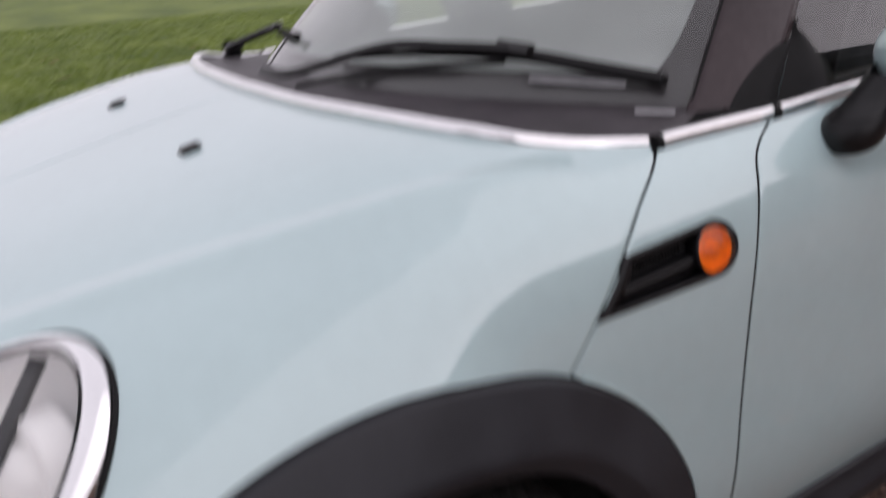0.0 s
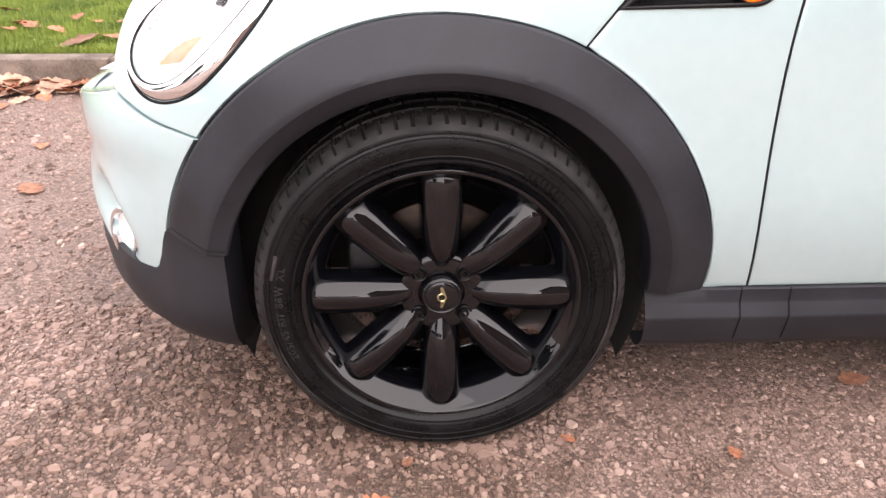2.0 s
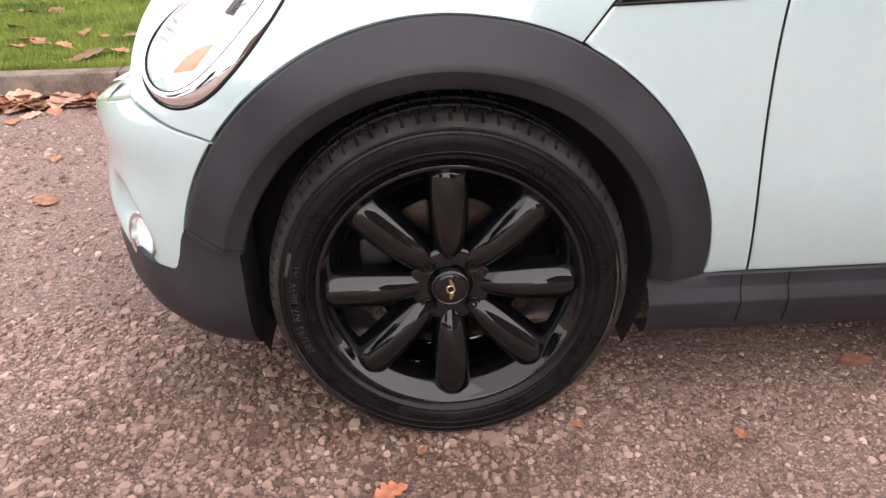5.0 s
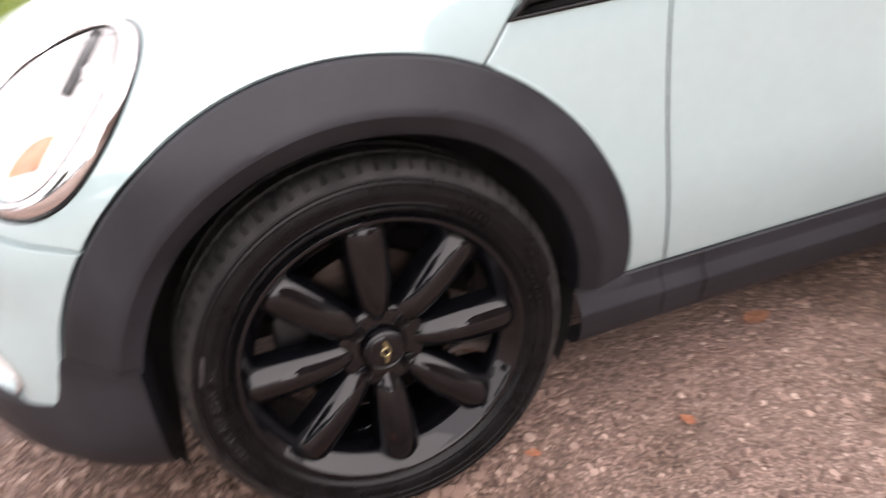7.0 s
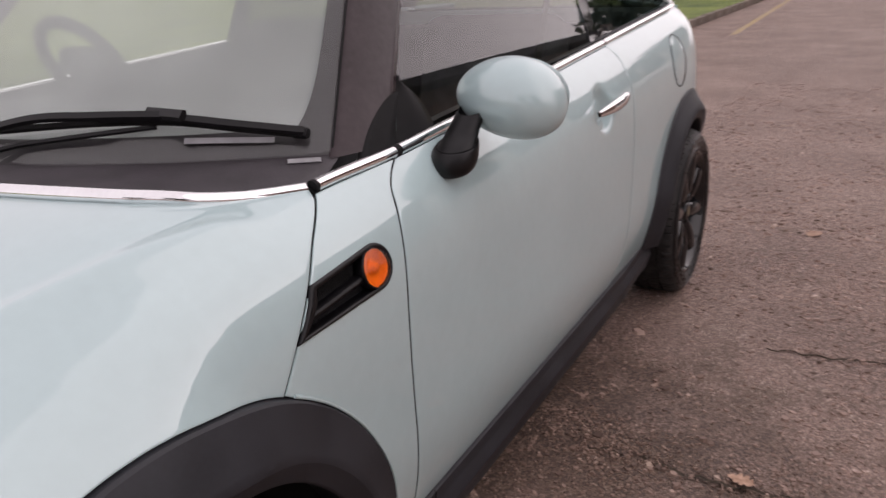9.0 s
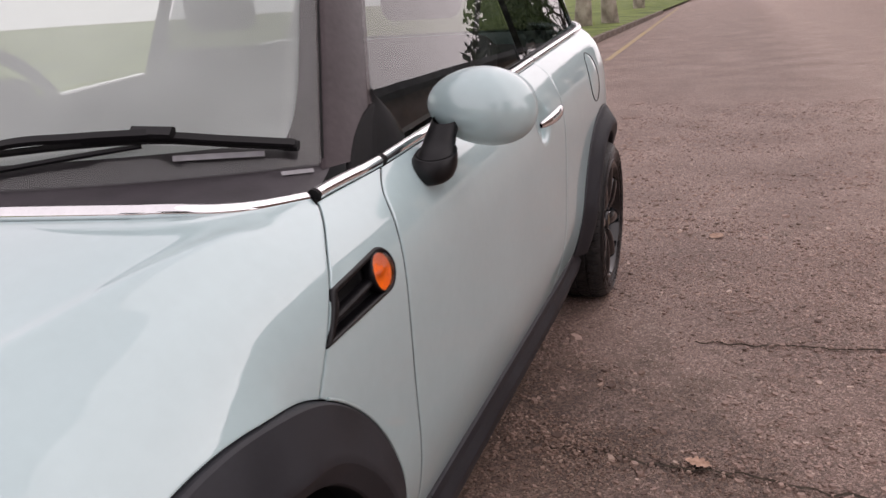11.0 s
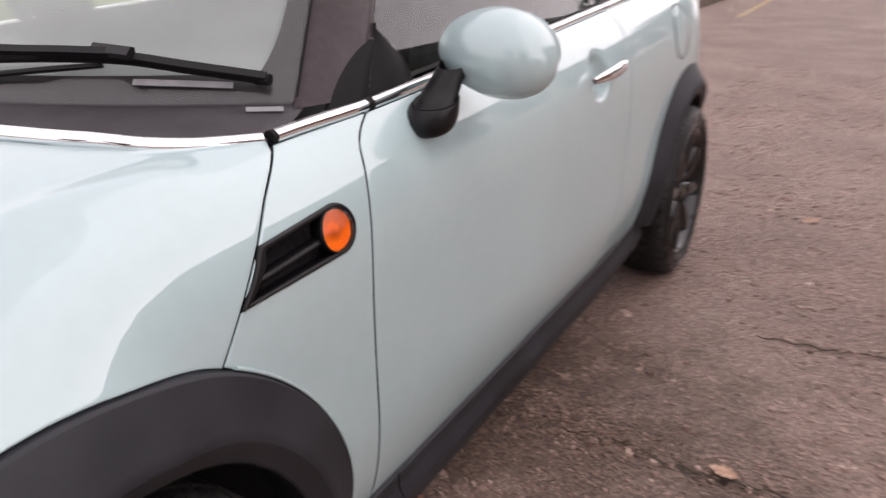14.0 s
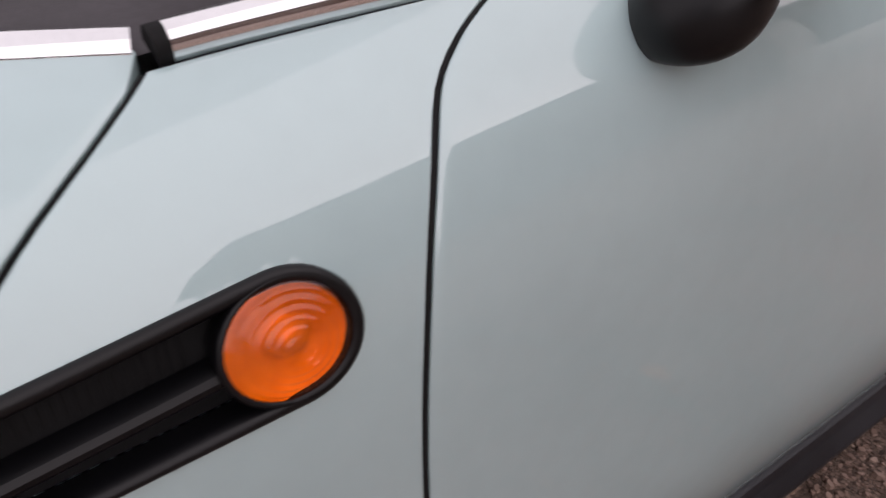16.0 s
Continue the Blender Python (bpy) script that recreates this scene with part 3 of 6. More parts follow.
# headlamp: an oval leaning back into the bonnet's corner
LAMP_C, LAMP_U, LAMP_V = Vector((-0.3444, 0.1594, 0.7207)), Vector((0.5737, 0.5361, 0.6369)).normalized(), Vector((0.6973, -0.6982, 0.0643)).normalized()
LAMP_N = LAMP_V.cross(LAMP_U).normalized()
LAMP_A, LAMP_B = 0.1555, 0.1166


def lamp_oval(p, a=LAMP_A, b=LAMP_B, shift=0.0):
    d = p - LAMP_C
    return math.hypot(d.dot(LAMP_U) / a, (d.dot(LAMP_V) - shift) / b)


def on_skin(p, n):
    lo, hi = -0.2, 0.2
    for _ in range(30):
        m = (lo + hi) / 2
        q = p + n * m
        if q.y > side_y(q.x, max(q.z, 0.3)):
            lo = m
        else:
            hi = m
    return p + n * lo


# bonnet, full width
def bonnet_bm():
    seam = [(x - GAP, s_of_z(x - GAP, z)) for x, z in BONNET_SEAM]
    strip = []
    for k in range(41):
        y = 0.1405 + (MID - 0.1405) * (k / 40) ** 1.5
        x = hermite(y, STRIP) - 0.001 - 0.001 * step((y - 0.141) / 0.02)
        strip.append((x, s_of_y(x, y)))
    right = seam[:-1] + strip
    bottom = [(x, s_of_z(x, z + GAP)) for x, z in FRONT_SEAM] + [(x, s_of_z(x, z)) for x, z in arc(0, 143.2, 63.2, 40, ARCH + 0.0065)]
    s0 = bottom[0][1]
    left = [(-0.515 - 0.140 * t**2.2, s0 + (1 - s0) * t) for t in (k / 30 for k in range(31))]
    top = [(left[-1][0] + (right[-1][0] - left[-1][0]) * k / 30, 1.0) for k in range(31)]
    flat = coons(bottom, top, left, right, 120, 300)
    pts = [[shell(x, min(1, max(0, s))) for x, s in row] for row in flat]
    a = panel_bm(pts, lambda c: lamp_oval(c) < 0.95 and c.y < MID and c.z > 0.5 and abs((c - LAMP_C).dot(LAMP_N)) < 0.12, close_y=MID)
    b = mirrored(a.copy())
    bm = join(a, b)
    bmesh.ops.remove_doubles(bm, verts=[v for v in bm.verts if abs(v.co.y - MID) < 1e-4], dist=2e-4)
    return bm, [shell(*p) for p in left]


bm, BONNET_FRONT = bonnet_bm()
part("bonnet", bm, PAINT, car, "pale ice-blue bonnet with a soft side crease")

# flank panel between bonnet and door, cut for the side vent
VENT_C, VENT_R = (0.443, 0.7965), 0.0345


def vent_outline(inset=0.0, n=14):
    """The vent's outline on the flank, as (x, z): two straight sides that meet a round end."""
    cx, cz = VENT_C
    r = VENT_R - inset
    top = [(0.3005 + inset * 1.1, 0.8185 - inset * 0.95)]
    low = [(0.2470 + inset * 1.9, 0.7580 + inset * 0.75)]
    end = [(cx + 1.10 * r * math.cos(radians(a)), cz + r * math.sin(radians(a))) for a in (-82 + (95 + 82) * k / n for k in range(n + 1))]
    line = low + end + top
    if inset > 0.004:
        top[0], low[0] = (top[0][0] + 0.7 * inset, top[0][1] - 0.1 * inset), (low[0][0] + 0.9 * inset, low[0][1] + 0.2 * inset)
    left = [(top[0][0] + (low[0][0] - top[0][0]) * t + 0.004 * math.sin(math.pi * t), top[0][1] + (low[0][1] - top[0][1]) * t) for t in (0.33, 0.67)]
    return along(line + left + low, 97)[:-1]


def inside(poly, x, z):
    hit = False
    for (x0, z0), (x1, z1) in zip(poly, np.roll(poly, -1, 0)):
        if (z0 > z) != (z1 > z) and x < (x1 - x0) * (z - z0) / (z1 - z0) + x0:
            hit = not hit
    return hit


VENT_HOLE = vent_outline(0.004)


def flank_bm():
    left = [(x + GAP, z) for x, z in BONNET_SEAM]
    right = [(x - GAP, z) for x, z in DOOR_SEAM]
    bottom = arc(0, 62.4, -2.2, 40, ARCH + 0.002) + [(0.49, 0.291), right[0]]
    bottom[0] = left[0]
    top = [(left[-1][0] + (right[-1][0] - left[-1][0]) * k / 10, left[-1][1] + (right[-1][1] - left[-1][1]) * k / 10 + 0.0015) for k in range(11)]
    flat = coons(bottom, top, left, right, 90, 64)
    return panel_bm([[tuple(skin(x, z)) for x, z in row] for row in flat], lambda c: c.z > 0.7 and inside(VENT_HOLE, c.x, c.z))


both("wing_panel", flank_bm, PAINT, car, "pale ice-blue panel behind the front wheel")


def arch_lip_bm():
    """The panel's rolled edge, just proud of the arch moulding."""
    return tube([skin(x, z, 0.0012) for x, z in arc(0, 60.5, 0, 40, ARCH + 0.0040)], 0.0026, 8, up=(0, -1, 0))


both("arch_lip", arch_lip_bm, PAINT, car, "rolled body-coloured edge above the arch")


def door_bm():
    left, right = [(x + GAP, z) for x, z in DOOR_SEAM], [(x - GAP, z) for x, z in DOOR_REAR]
    bottom = [(left[0][0] + (right[0][0] - left[0][0]) * k / 20, 0.292) for k in range(21)]
    top = [(left[-1][0] + (right[-1][0] - left[-1][0]) * k / 20, belt(left[-1][0] + (right[-1][0] - left[-1][0]) * k / 20) + 0.001) for k in range(21)]
    flat = coons(bottom, top, left, right, 150, 100)
    def dent(x, z):
        d = math.hypot((x - 1.517) / 0.066, (z - 0.846) / 0.056)
        return -0.025 * step((1.12 - d) / 0.5)
    return panel_bm([[tuple(skin(x, z, dent(x, z))) for x, z in row] for row in flat])


def gap_shade_bm():
    """A black strip in the gap between wing and door, in place of its deep shade."""
    return tube([skin(x, z, -0.0036) for x, z in DOOR_SEAM], 0.0029, 8, up=(1, 0, 0))


both("gap_shade", gap_shade_bm, GASKET, car, "black strip standing in for shade in the door gap")
doors = both("door", door_bm, PAINT, car, "closed pale ice-blue door")


def quarter_bm():
    """The rear flank, in spokes from the wheel arch out to door, belt and tail."""
    seam = along([(x + GAP, z) for x, z in DOOR_REAR], 34)
    x0, z0 = seam[-1]
    top = np.array([(x0 + (2.985 - x0) * k / 50, belt(x0 + (2.985 - x0) * k / 50) + 0.001) for k in range(51)])
    tail = along([(2.985, top[-1][1]), (2.985, 0.40), (2.95, 0.36)], 27)
    outer = np.concatenate([seam[:-1], top, tail[1:]])
    inner = arc(WHEELBASE, 180.5, 1, len(outer) - 1, ARCH + 0.002)
    flat = coons(inner, outer, [inner[0], seam[0]], [inner[-1], outer[-1]], len(outer), 40)
    return panel_bm([[tuple(skin(x, z)) for x, z in row] for row in flat])


quarters = both("rear_quarter_panel", quarter_bm, PAINT, car, "pale ice-blue rear quarter panel")
for far, q in zip(SIDES, quarters):
    rows = []
    for k in range(7):
        r = 0.082 * k / 6
        rows.append([tuple(skin(2.33 + r * math.cos(a), 0.875 + r * math.sin(a), 0.004 - 0.003 * (k / 6) ** 4)) for a in (2 * math.pi * j / 40 for j in range(40))])
    bm = grid_bm(rows, False, True)
    rim = tube([skin(2.33 + 0.085 * math.cos(a), 0.875 + 0.085 * math.sin(a), 0.001) for a in (2 * math.pi * j / 48 for j in range(48))], 0.0016, 6, closed=True)
    if not far:
        part("fuel_flap", bm, PAINT, q, "round body-coloured fuel flap")
        part("flap_gap", rim, GASKET, q)
    else:
        bm.free(), rim.free()


# dark strips deep in the gaps between the panels
def seam_bm(points):
    return tube([skin(x, z, -0.0052) for x, z in points], 0.0030, 6, up=(0, -1, 0))


for seam in (BONNET_SEAM, DOOR_SEAM, DOOR_REAR):
    both("seam_strip", lambda: seam_bm(seam), GASKET, car)


# front bumper, full width, in plan angle and height
def nose(f, z):
    x = -0.3 - 0.41 * math.sin(radians(f))
    return x, side_y(x, z)


def bumper_point(f, z):
    x, y = nose(f, z)
    duct = math.exp(-(((f - 38.5 - 40 * (z - 0.37)) / 7.0) ** 2 + ((z - 0.385) / 0.062) ** 2) ** 2)
    shoulder = 0.012 * math.exp(-((z - 0.555) / 0.05) ** 2) * step((f - 5) / 40) + 0.022 * math.exp(-((z - 0.385) / 0.095) ** 2) * step((f - 22) / 14)
    n = skin_normal(max(x, -0.695), max(z, 0.32))
    n = Vector((n.x, n.y, 0)).normalized() if f < 84 else Vector((-1, 0, 0))
    p = Vector((x, y, z)) + n * (shoulder - 0.038 * duct)
    return (p.x, min(p.y, MID), p.z)


def angle_of(x):
    return math.degrees(math.asin(min(1, (-0.3 - x) / 0.41)))


def bumper_bm():
    right = [(angle_of(x - 0.003), z) for x, z in arc(0, 168, 143.8, 16, ARCH + 0.003)]
    corner = chain([(angle_of(-0.555), 0.318), (angle_of(-0.515), 0.309), (angle_of(-0.480), 0.322), (angle_of(-0.460), 0.352), right[0]])
    bottom = chain([(90.0, 0.30), (70.0, 0.315), (50.0, 0.325)]) + corner
    top = chain([(90.0, 0.515), (75.0, 0.534), (60.0, 0.556), (45.0, 0.590), (angle_of(-0.520), 0.6165)]) + [(angle_of(x), z - GAP) for x, z in FRONT_SEAM]
    left = [(90.0, 0.30), (90.0, 0.515)]
    flat = coons(bottom, top, left, [bottom[-1]] + right[1:] + [top[-1]], 90, 50)
    a = panel_bm([[bumper_point(f, z) for f, z in row] for row in flat], close_y=MID)
    b = mirrored(a.copy())
    return join(a, b)


bumper = part("front_bumper", bumper_bm(), PAINT, car, "pale ice-blue front bumper with fog lamp recess")


def lower_bumper_bm():
    rows = []
    for k in range(61):
        f = angle_of(-0.345) + (90 - angle_of(-0.345)) * k / 60
        row = []
        belly = 0.010 * step((f - 22) / 14)
        for z, off in ((0.415, 0.006), (0.412, -0.005), (0.36, -0.007), (0.30, -0.010), (0.25, -0.010), (0.215, -0.002), (0.185, 0.018), (0.168, 0.045), (0.165, 0.09)):
            x, y = nose(f, z)
            limit = 0.415 - 0.088 * step((f - angle_of(-0.436)) / (angle_of(-0.478) - angle_of(-0.436)))
            z = min(z, limit)
            n = Vector((-math.sin(radians(f)), -math.cos(radians(f)), 0))
            lift = 0.06 * step((f - 60) / 30) * (1 if z < 0.25 else 0)
            hide = 0.006 * step((f - angle_of(-0.44)) / 4) if z > 0.32 else 0.0
            p = Vector((x, y, z + lift)) - n * (off + hide - belly * step((z - 0.17) / 0.12))
            row.append((p.x, min(p.y, MID), p.z))
        rows.append(row)
    rows.insert(0, [(x + 0.012, y + 0.075, z) for x, y, z in rows[0]])
    a = grid_bm(rows)
    b = mirrored(a.copy())
    return join(a, b)


part("lower_bumper", lower_bumper_bm(), PLASTIC, car, "textured black plastic lower bumper")
for far in SIDES:
    p = Vector(bumper_point(38, 0.352))
    n = Vector((-math.sin(radians(46)), -math.cos(radians(46)), 0.1)).normalized()
    turn = n.to_track_quat("Y", "Z").to_matrix().to_4x4()
    ring = spin([(0.036, -0.012), (0.047, -0.010), (0.050, 0.0), (0.046, 0.007), (0.039, 0.006), (0.036, -0.012)], 40)
    dome = spin([(0.0, -0.012), (0.02, -0.010), (0.037, -0.004)], 40)
    for b in (ring, dome):
        b.transform(Matrix.Translation(p + n * 0.014) @ turn)
    fog = part("fog_lamp", mirrored(ring) if far else ring, CHROME, car, "chrome-ringed fog lamp in the bumper")
    part("lens", mirrored(dome) if far else dome, REFLECTOR, fog)

# grille between bonnet edge and bumper
LOW_EDGE = [(31.0, 0.617), (45.0, 0.588), (60.0, 0.554), (75.0, 0.532), (90.0, 0.513)]
front_low = [Vector(bumper_point(f, hermite(f, LOW_EDGE) - 0.004)) for f in (angle_of(-0.516) + (90 - angle_of(-0.516)) * k / 30 for k in range(31))]
front_high = [Vector(p) + Vector((0.016, 0.004, -0.006)) for p in BONNET_FRONT]


def grille_row(k, t):
    """From the bumper's top edge back over a ledge, then up to the bonnet's edge."""
    a, b = front_low[k], front_high[k]
    back = Vector((b.x + 0.03, a.y + 0.02, a.z + 0.004))
    return a.lerp(back, t / 0.3) if t < 0.3 else back.lerp(b, (t - 0.3) / 0.7)


ledge = grid_bm([[tuple(grille_row(k, 0.3 * j / 4) + Vector((0, 0, 0.003))) for j in range(5)] for k in range(31)])
part("ledge", join(ledge.copy(), mirrored(ledge)), PAINT, bumper)
g = grid_bm([[tuple(grille_row(k, 0.28 + 0.72 * j / 12)) for j in range(13)] for k in range(31)])
grille = part("grille", join(g.copy(), mirrored(g)), GASKET, car, "black radiator grille with chrome surround")
for t in (0.45, 0.65, 0.85):
    line = [grille_row(k, t) + Vector((-0.008, 0, 0)) for k in range(12, 31)]
    line = line + [Vector((p.x, WIDTH - p.y, p.z)) for p in reversed(line[:-1])]
    part("slat", tube(line, 0.005, 8), CHROME, grille, "chrome grille bar")
edge = [Vector(p) + Vector((0.006, 0.004, -0.003)) for p in BONNET_FRONT[1:]]
edge = edge + [Vector((p.x, WIDTH - p.y, p.z)) for p in reversed(edge[:-1])]
part("surround", tube(edge, 0.0032, 8), CHROME, grille, "chrome surround")

# black arch mouldings, sills
def arch_bm(cx, a0, a1, out=0.0):
    rows = []
    for k in range(97):
        a = radians(a0 + (a1 - a0) * k / 96)
        row = []
        for r, off in ((ARCH + 0.001, -0.014), (ARCH, 0.0015), (ARCH - 0.003, 0.0050), (ARCH - 0.012, 0.0075), (0.425, 0.012), (0.405, 0.0185), (0.392, 0.0245), (CREASE, 0.0272),
                       (CREASE - 0.006, 0.0272), (0.362, 0.0185), (LIP + 0.003, 0.0135), (LIP, 0.010), (LIP, 0.000), (LIP + 0.004, -0.05)):
            x, z = cx + r * math.cos(a), HUB_Z + r * math.sin(a)
            off += out * step((ARCH - r) / 0.06)
            h = min(max(z, 0.28), 0.80)
            y = side_y(x, h) - off
            if cx == 0.0:
                y += float(flare(x, h) - flare(x, h, 0.28, 0.22))
            row.append((x, y, z))
        rows.append(row)
    bm = grid_bm(rows)
    bm.verts.ensure_lookup_table()
    for r in (0, 96):
        bm.faces.new([bm.verts[r * 14 + j] for j in range(14)])
    bmesh.ops.recalc_face_normals(bm, faces=bm.faces)
    return bm


both("wheel_arch", lambda: arch_bm(0.0, -2.0, 166.5), PLASTIC, car, "textured black plastic wheel arch moulding", 24)
def arch_joint_bm():
    """The dark joint between the arch and the lower bumper."""
    a = radians(165.2)
    line = []
    for r, off in ((ARCH - 0.003, 0.0052), (ARCH - 0.012, 0.0077), (0.425, 0.0122), (0.405, 0.0187), (0.392, 0.0247), (CREASE, 0.0274), (CREASE - 0.006, 0.0274), (0.362, 0.0187), (LIP + 0.003, 0.0137)):
        x, z = r * math.cos(a), HUB_Z + r * math.sin(a)
        line.append((x, side_y(x, z) - off + 0.0006, z))
    return tube(line, 0.0013, 6)


both("arch_joint", arch_joint_bm, GASKET, car)
both("wheel_arch", lambda: arch_bm(WHEELBASE, 8, 182, 0.014), PLASTIC, car, "textured black plastic wheel arch moulding", 24)
SILL = [(0.2905, 0.006), (0.2900, -0.0030), (0.2870, -0.0062), (0.2640, -0.0050), (0.2590, -0.0062), (0.2400, -0.0158), (0.2350, -0.0165), (0.2290, -0.0140), (0.2100, -0.0090), (0.1850, -0.0010), (0.1680, 0.012), (0.1520, 0.034), (0.1480, 0.09)]


def sill_bm():
    rows = []
    for k in range(61):
        x = 0.352 + (2.10 - 0.352) * k / 60
        rise = 0.018 * step((x - 1.8) / 0.25)
        rows.append([(x + 0.05 * step((0.6 - x) / 0.3) * (0.29 - z), side_y(x, 0.29) + off + 0.012 * step((0.47 - x) / 0.1) * (z > 0.285), z + rise) for z, off in SILL])
    bm = grid_bm(rows)
    bmesh.ops.recalc_face_normals(bm, faces=bm.faces)
    return bm


sills = both("sill", sill_bm, PLASTIC, car, "black plastic sill below the doors", 40)
for x in (0.520, 0.607):
    line = [(x + 0.02 * (0.28 - z), side_y(x, 0.29) + off - 0.0008, z) for z, off in SILL[1:10]]
    part("joint", tube(line, 0.0011, 5, up=(1, 0, 0)), GASKET, sills[0])

# dark inner shell behind the gaps, and the wheel wells
def inner_bm():
    rows = []
    for k in range(141):
        x = -0.485 + 3.445 * k / 140
        row = []
        for z in (0.19, 0.24, 0.30, 0.4, 0.5, 0.6, 0.7, 0.75, 0.80, 0.84, 0.865, 0.88):
            zz = min(z, top_z(x) - 0.10)
            row.append((x, min(MID, side_y(x, max(zz, 0.30)) + 0.032), zz))
        rows.append(row)
    bm = grid_bm(rows)
    dead = [f for f in bm.faces if lamp_oval(f.calc_center_median()) < 1.25 or any(math.hypot(f.calc_center_median().x - c, f.calc_center_median().z - HUB_Z) < 0.385 for c in (0, WHEELBASE))]
    bmesh.ops.delete(bm, geom=dead, context="FACES")
    return bm


both("inner_body", inner_bm, VOID, car)
part("floor_pan", box_bm((-0.62, 0.34, 0.19), (2.9, WIDTH - 0.34, 0.26), 0.02), VOID, car)
for cx in (0.0, WHEELBASE):
    def well_bm():
        rows = [[(cx + r * math.cos(a), y, HUB_Z + r * math.sin(a)) for r, y in ((0.357, 0.075), (0.362, 0.12), (0.362, 0.30), (0.30, 0.325), (0.0, 0.33))]
                for a in (radians(-27 + 231 * k / 48) for k in range(49))]
        return grid_bm(rows)
    both("wheel_liner", well_bm, VOID, car)


# chrome belt strip: along the windscreen's foot, the flank panel, the door and the quarter
def on_flank(x, z):
    return skin(x, z), skin_normal(x, z)


STRIP_SHAPE = [(-0.0130, -0.004), (-0.0129, 0.0012), (-0.0115, 0.0050), (-0.0082, 0.0080), (-0.004, 0.0093), (0.0, 0.0096), (0.004, 0.0093), (0.0082, 0.0080), (0.0115, 0.0050), (0.0129, 0.0012), (0.0130, -0.004)]


SLIM = [(0.80 * s, u) for s, u in STRIP_SHAPE]


def belt_bm(x0, x1, n=30):
    path, ups = [], []
    for k in range(n + 1):
        x = x0 + (x1 - x0) * k / n
        p, nn = on_flank(x, belt(x) + 0.0040)
        path.append(p + nn * 0.002), ups.append(nn)
    return sweep(path, ups, SLIM)


def screen_foot():
    pts, ups = [], []
    for k in range(81):
        y = 0.1430 + (MID - 0.1430) * (k / 80) ** 1.6
        x = hermite(y, STRIP)
        w = step((0.36 - y) / 0.22)
        up = Vector((-0.72 + 0.34 * w, -0.55 * w, 0.66)).normalized()
        way = Vector((hermite(y + 0.002, STRIP) - hermite(y - 0.002, STRIP) if y > 0.15 else -0.010, 0.004, 0)).normalized()
        back = way.cross(up).normalized()
        if back.z < 0:
            back = -back
        pts.append(Vector((x, y, shell(x, s_of_y(x, y))[2] - 0.009 * step((0.26 - y) / 0.115))) + back * 0.0082 + up * 0.001), ups.append(up)
    return pts, ups


foot, foot_ups = screen_foot()
line = foot + [Vector((p.x, WIDTH - p.y, p.z)) for p in reversed(foot[:-1])]
ups = foot_ups + [Vector((p.x, -p.y, p.z)) for p in reversed(foot_ups[:-1])]
part("screen_strip", sweep(line, ups, SLIM), CHROME, car, "bright chrome strip at the windscreen foot")
both("belt_strip", lambda: belt_bm(0.444, 0.632), CHROME, car, "bright chrome belt strip")
both("belt_strip", lambda: belt_bm(0.648, 1.758), CHROME, car, "bright chrome belt strip")
both("belt_strip", lambda: belt_bm(1.770, 2.86), CHROME, car, "bright chrome belt strip")
CLIP_SHAPE = [(s * 0.99, u * 0.98 - 0.0004) for s, u in SLIM]


def clip_bm(x0, x1):
    path, ups = [], []
    for k in range(5):
        x = x0 + (x1 - x0) * k / 4
        p, nn = on_flank(x, belt(x) + 0.0040)
        path.append(p + nn * 0.002), ups.append(nn)
    return sweep(path, ups, CLIP_SHAPE)


both("strip_clip", lambda: clip_bm(0.4365, 0.4445), GASKET, car, "black rubber joint in the chrome strip")
both("strip_clip", lambda: clip_bm(0.6325, 0.648), GASKET, car, "black rubber joint in the chrome strip")


# windscreen, pillars, roof, windows
def screen_edge(z):
    return Vector((0.548 + 0.837 * (z - 0.95), 0.179 + 0.36 * (z - 0.95), z))


def screen_point(u, z):
    """u: 0 at the near pillar, 1 at the middle."""
    e, u = screen_edge(z), min(1.0, u)
    depth = 0.278 - 0.22 * (z - 0.95)
    return Vector((e.x - depth * (1 - (1 - u) ** 2.1), e.y + (MID - e.y) * u, z + 0.012 * u))


ROOF_Z = 1.37
rows = [[tuple(screen_point(1 - abs(k / 30 - 1), 0.938 + (ROOF_Z - 0.938) * j / 20)) if k <= 30 else
         (lambda p: (p.x, WIDTH - p.y, p.z))(screen_point(1 - abs(k / 30 - 1), 0.938 + (ROOF_Z - 0.938) * j / 20)) for j in range(21)] for k in range(61)]
pane = part("windscreen", outward(grid_bm(rows)), SCREEN, car, "windscreen glass reflecting a pale sky")
pane.visible_shadow = False
# added sheet: whitens the windscreen in place of bright sky reflection
fog = part("condensation", grid_bm([[(p[0] + 0.010, p[1], p[2] - 0.008) for p in row] for row in rows]), SKY_HAZE, car, "pale sheet inside the windscreen, painted sky reflection")
fog.visible_shadow = False


def frit_bm():
    """The black printed border inside the glass's edge, along the pillar and foot."""
    rows = []
    for j in range(25):
        z = 0.938 + (ROOF_Z - 0.938) * j / 24
        w = 0.044 + 0.085 * math.exp(-(z - 0.938) / 0.034)
        rows.append([tuple(screen_point(w * k / 6, z) + Vector((0.004, 0.002, -0.004))) for k in range(7)])
    return grid_bm(rows)


both("screen_border", frit_bm, FRIT, car)
rows = []
for k in range(61):
    u = 1 - abs(k / 30 - 1)
    row = []
    for j in range(5):
        p = screen_point(u, 0.938 + (0.040 - 0.010 * u) * j / 4) + Vector((0.004, 0, -0.004))
        row.append((p.x, p.y if k <= 30 else WIDTH - p.y, p.z))
    rows.append(row)
part("screen_border", grid_bm(rows), FRIT, car)

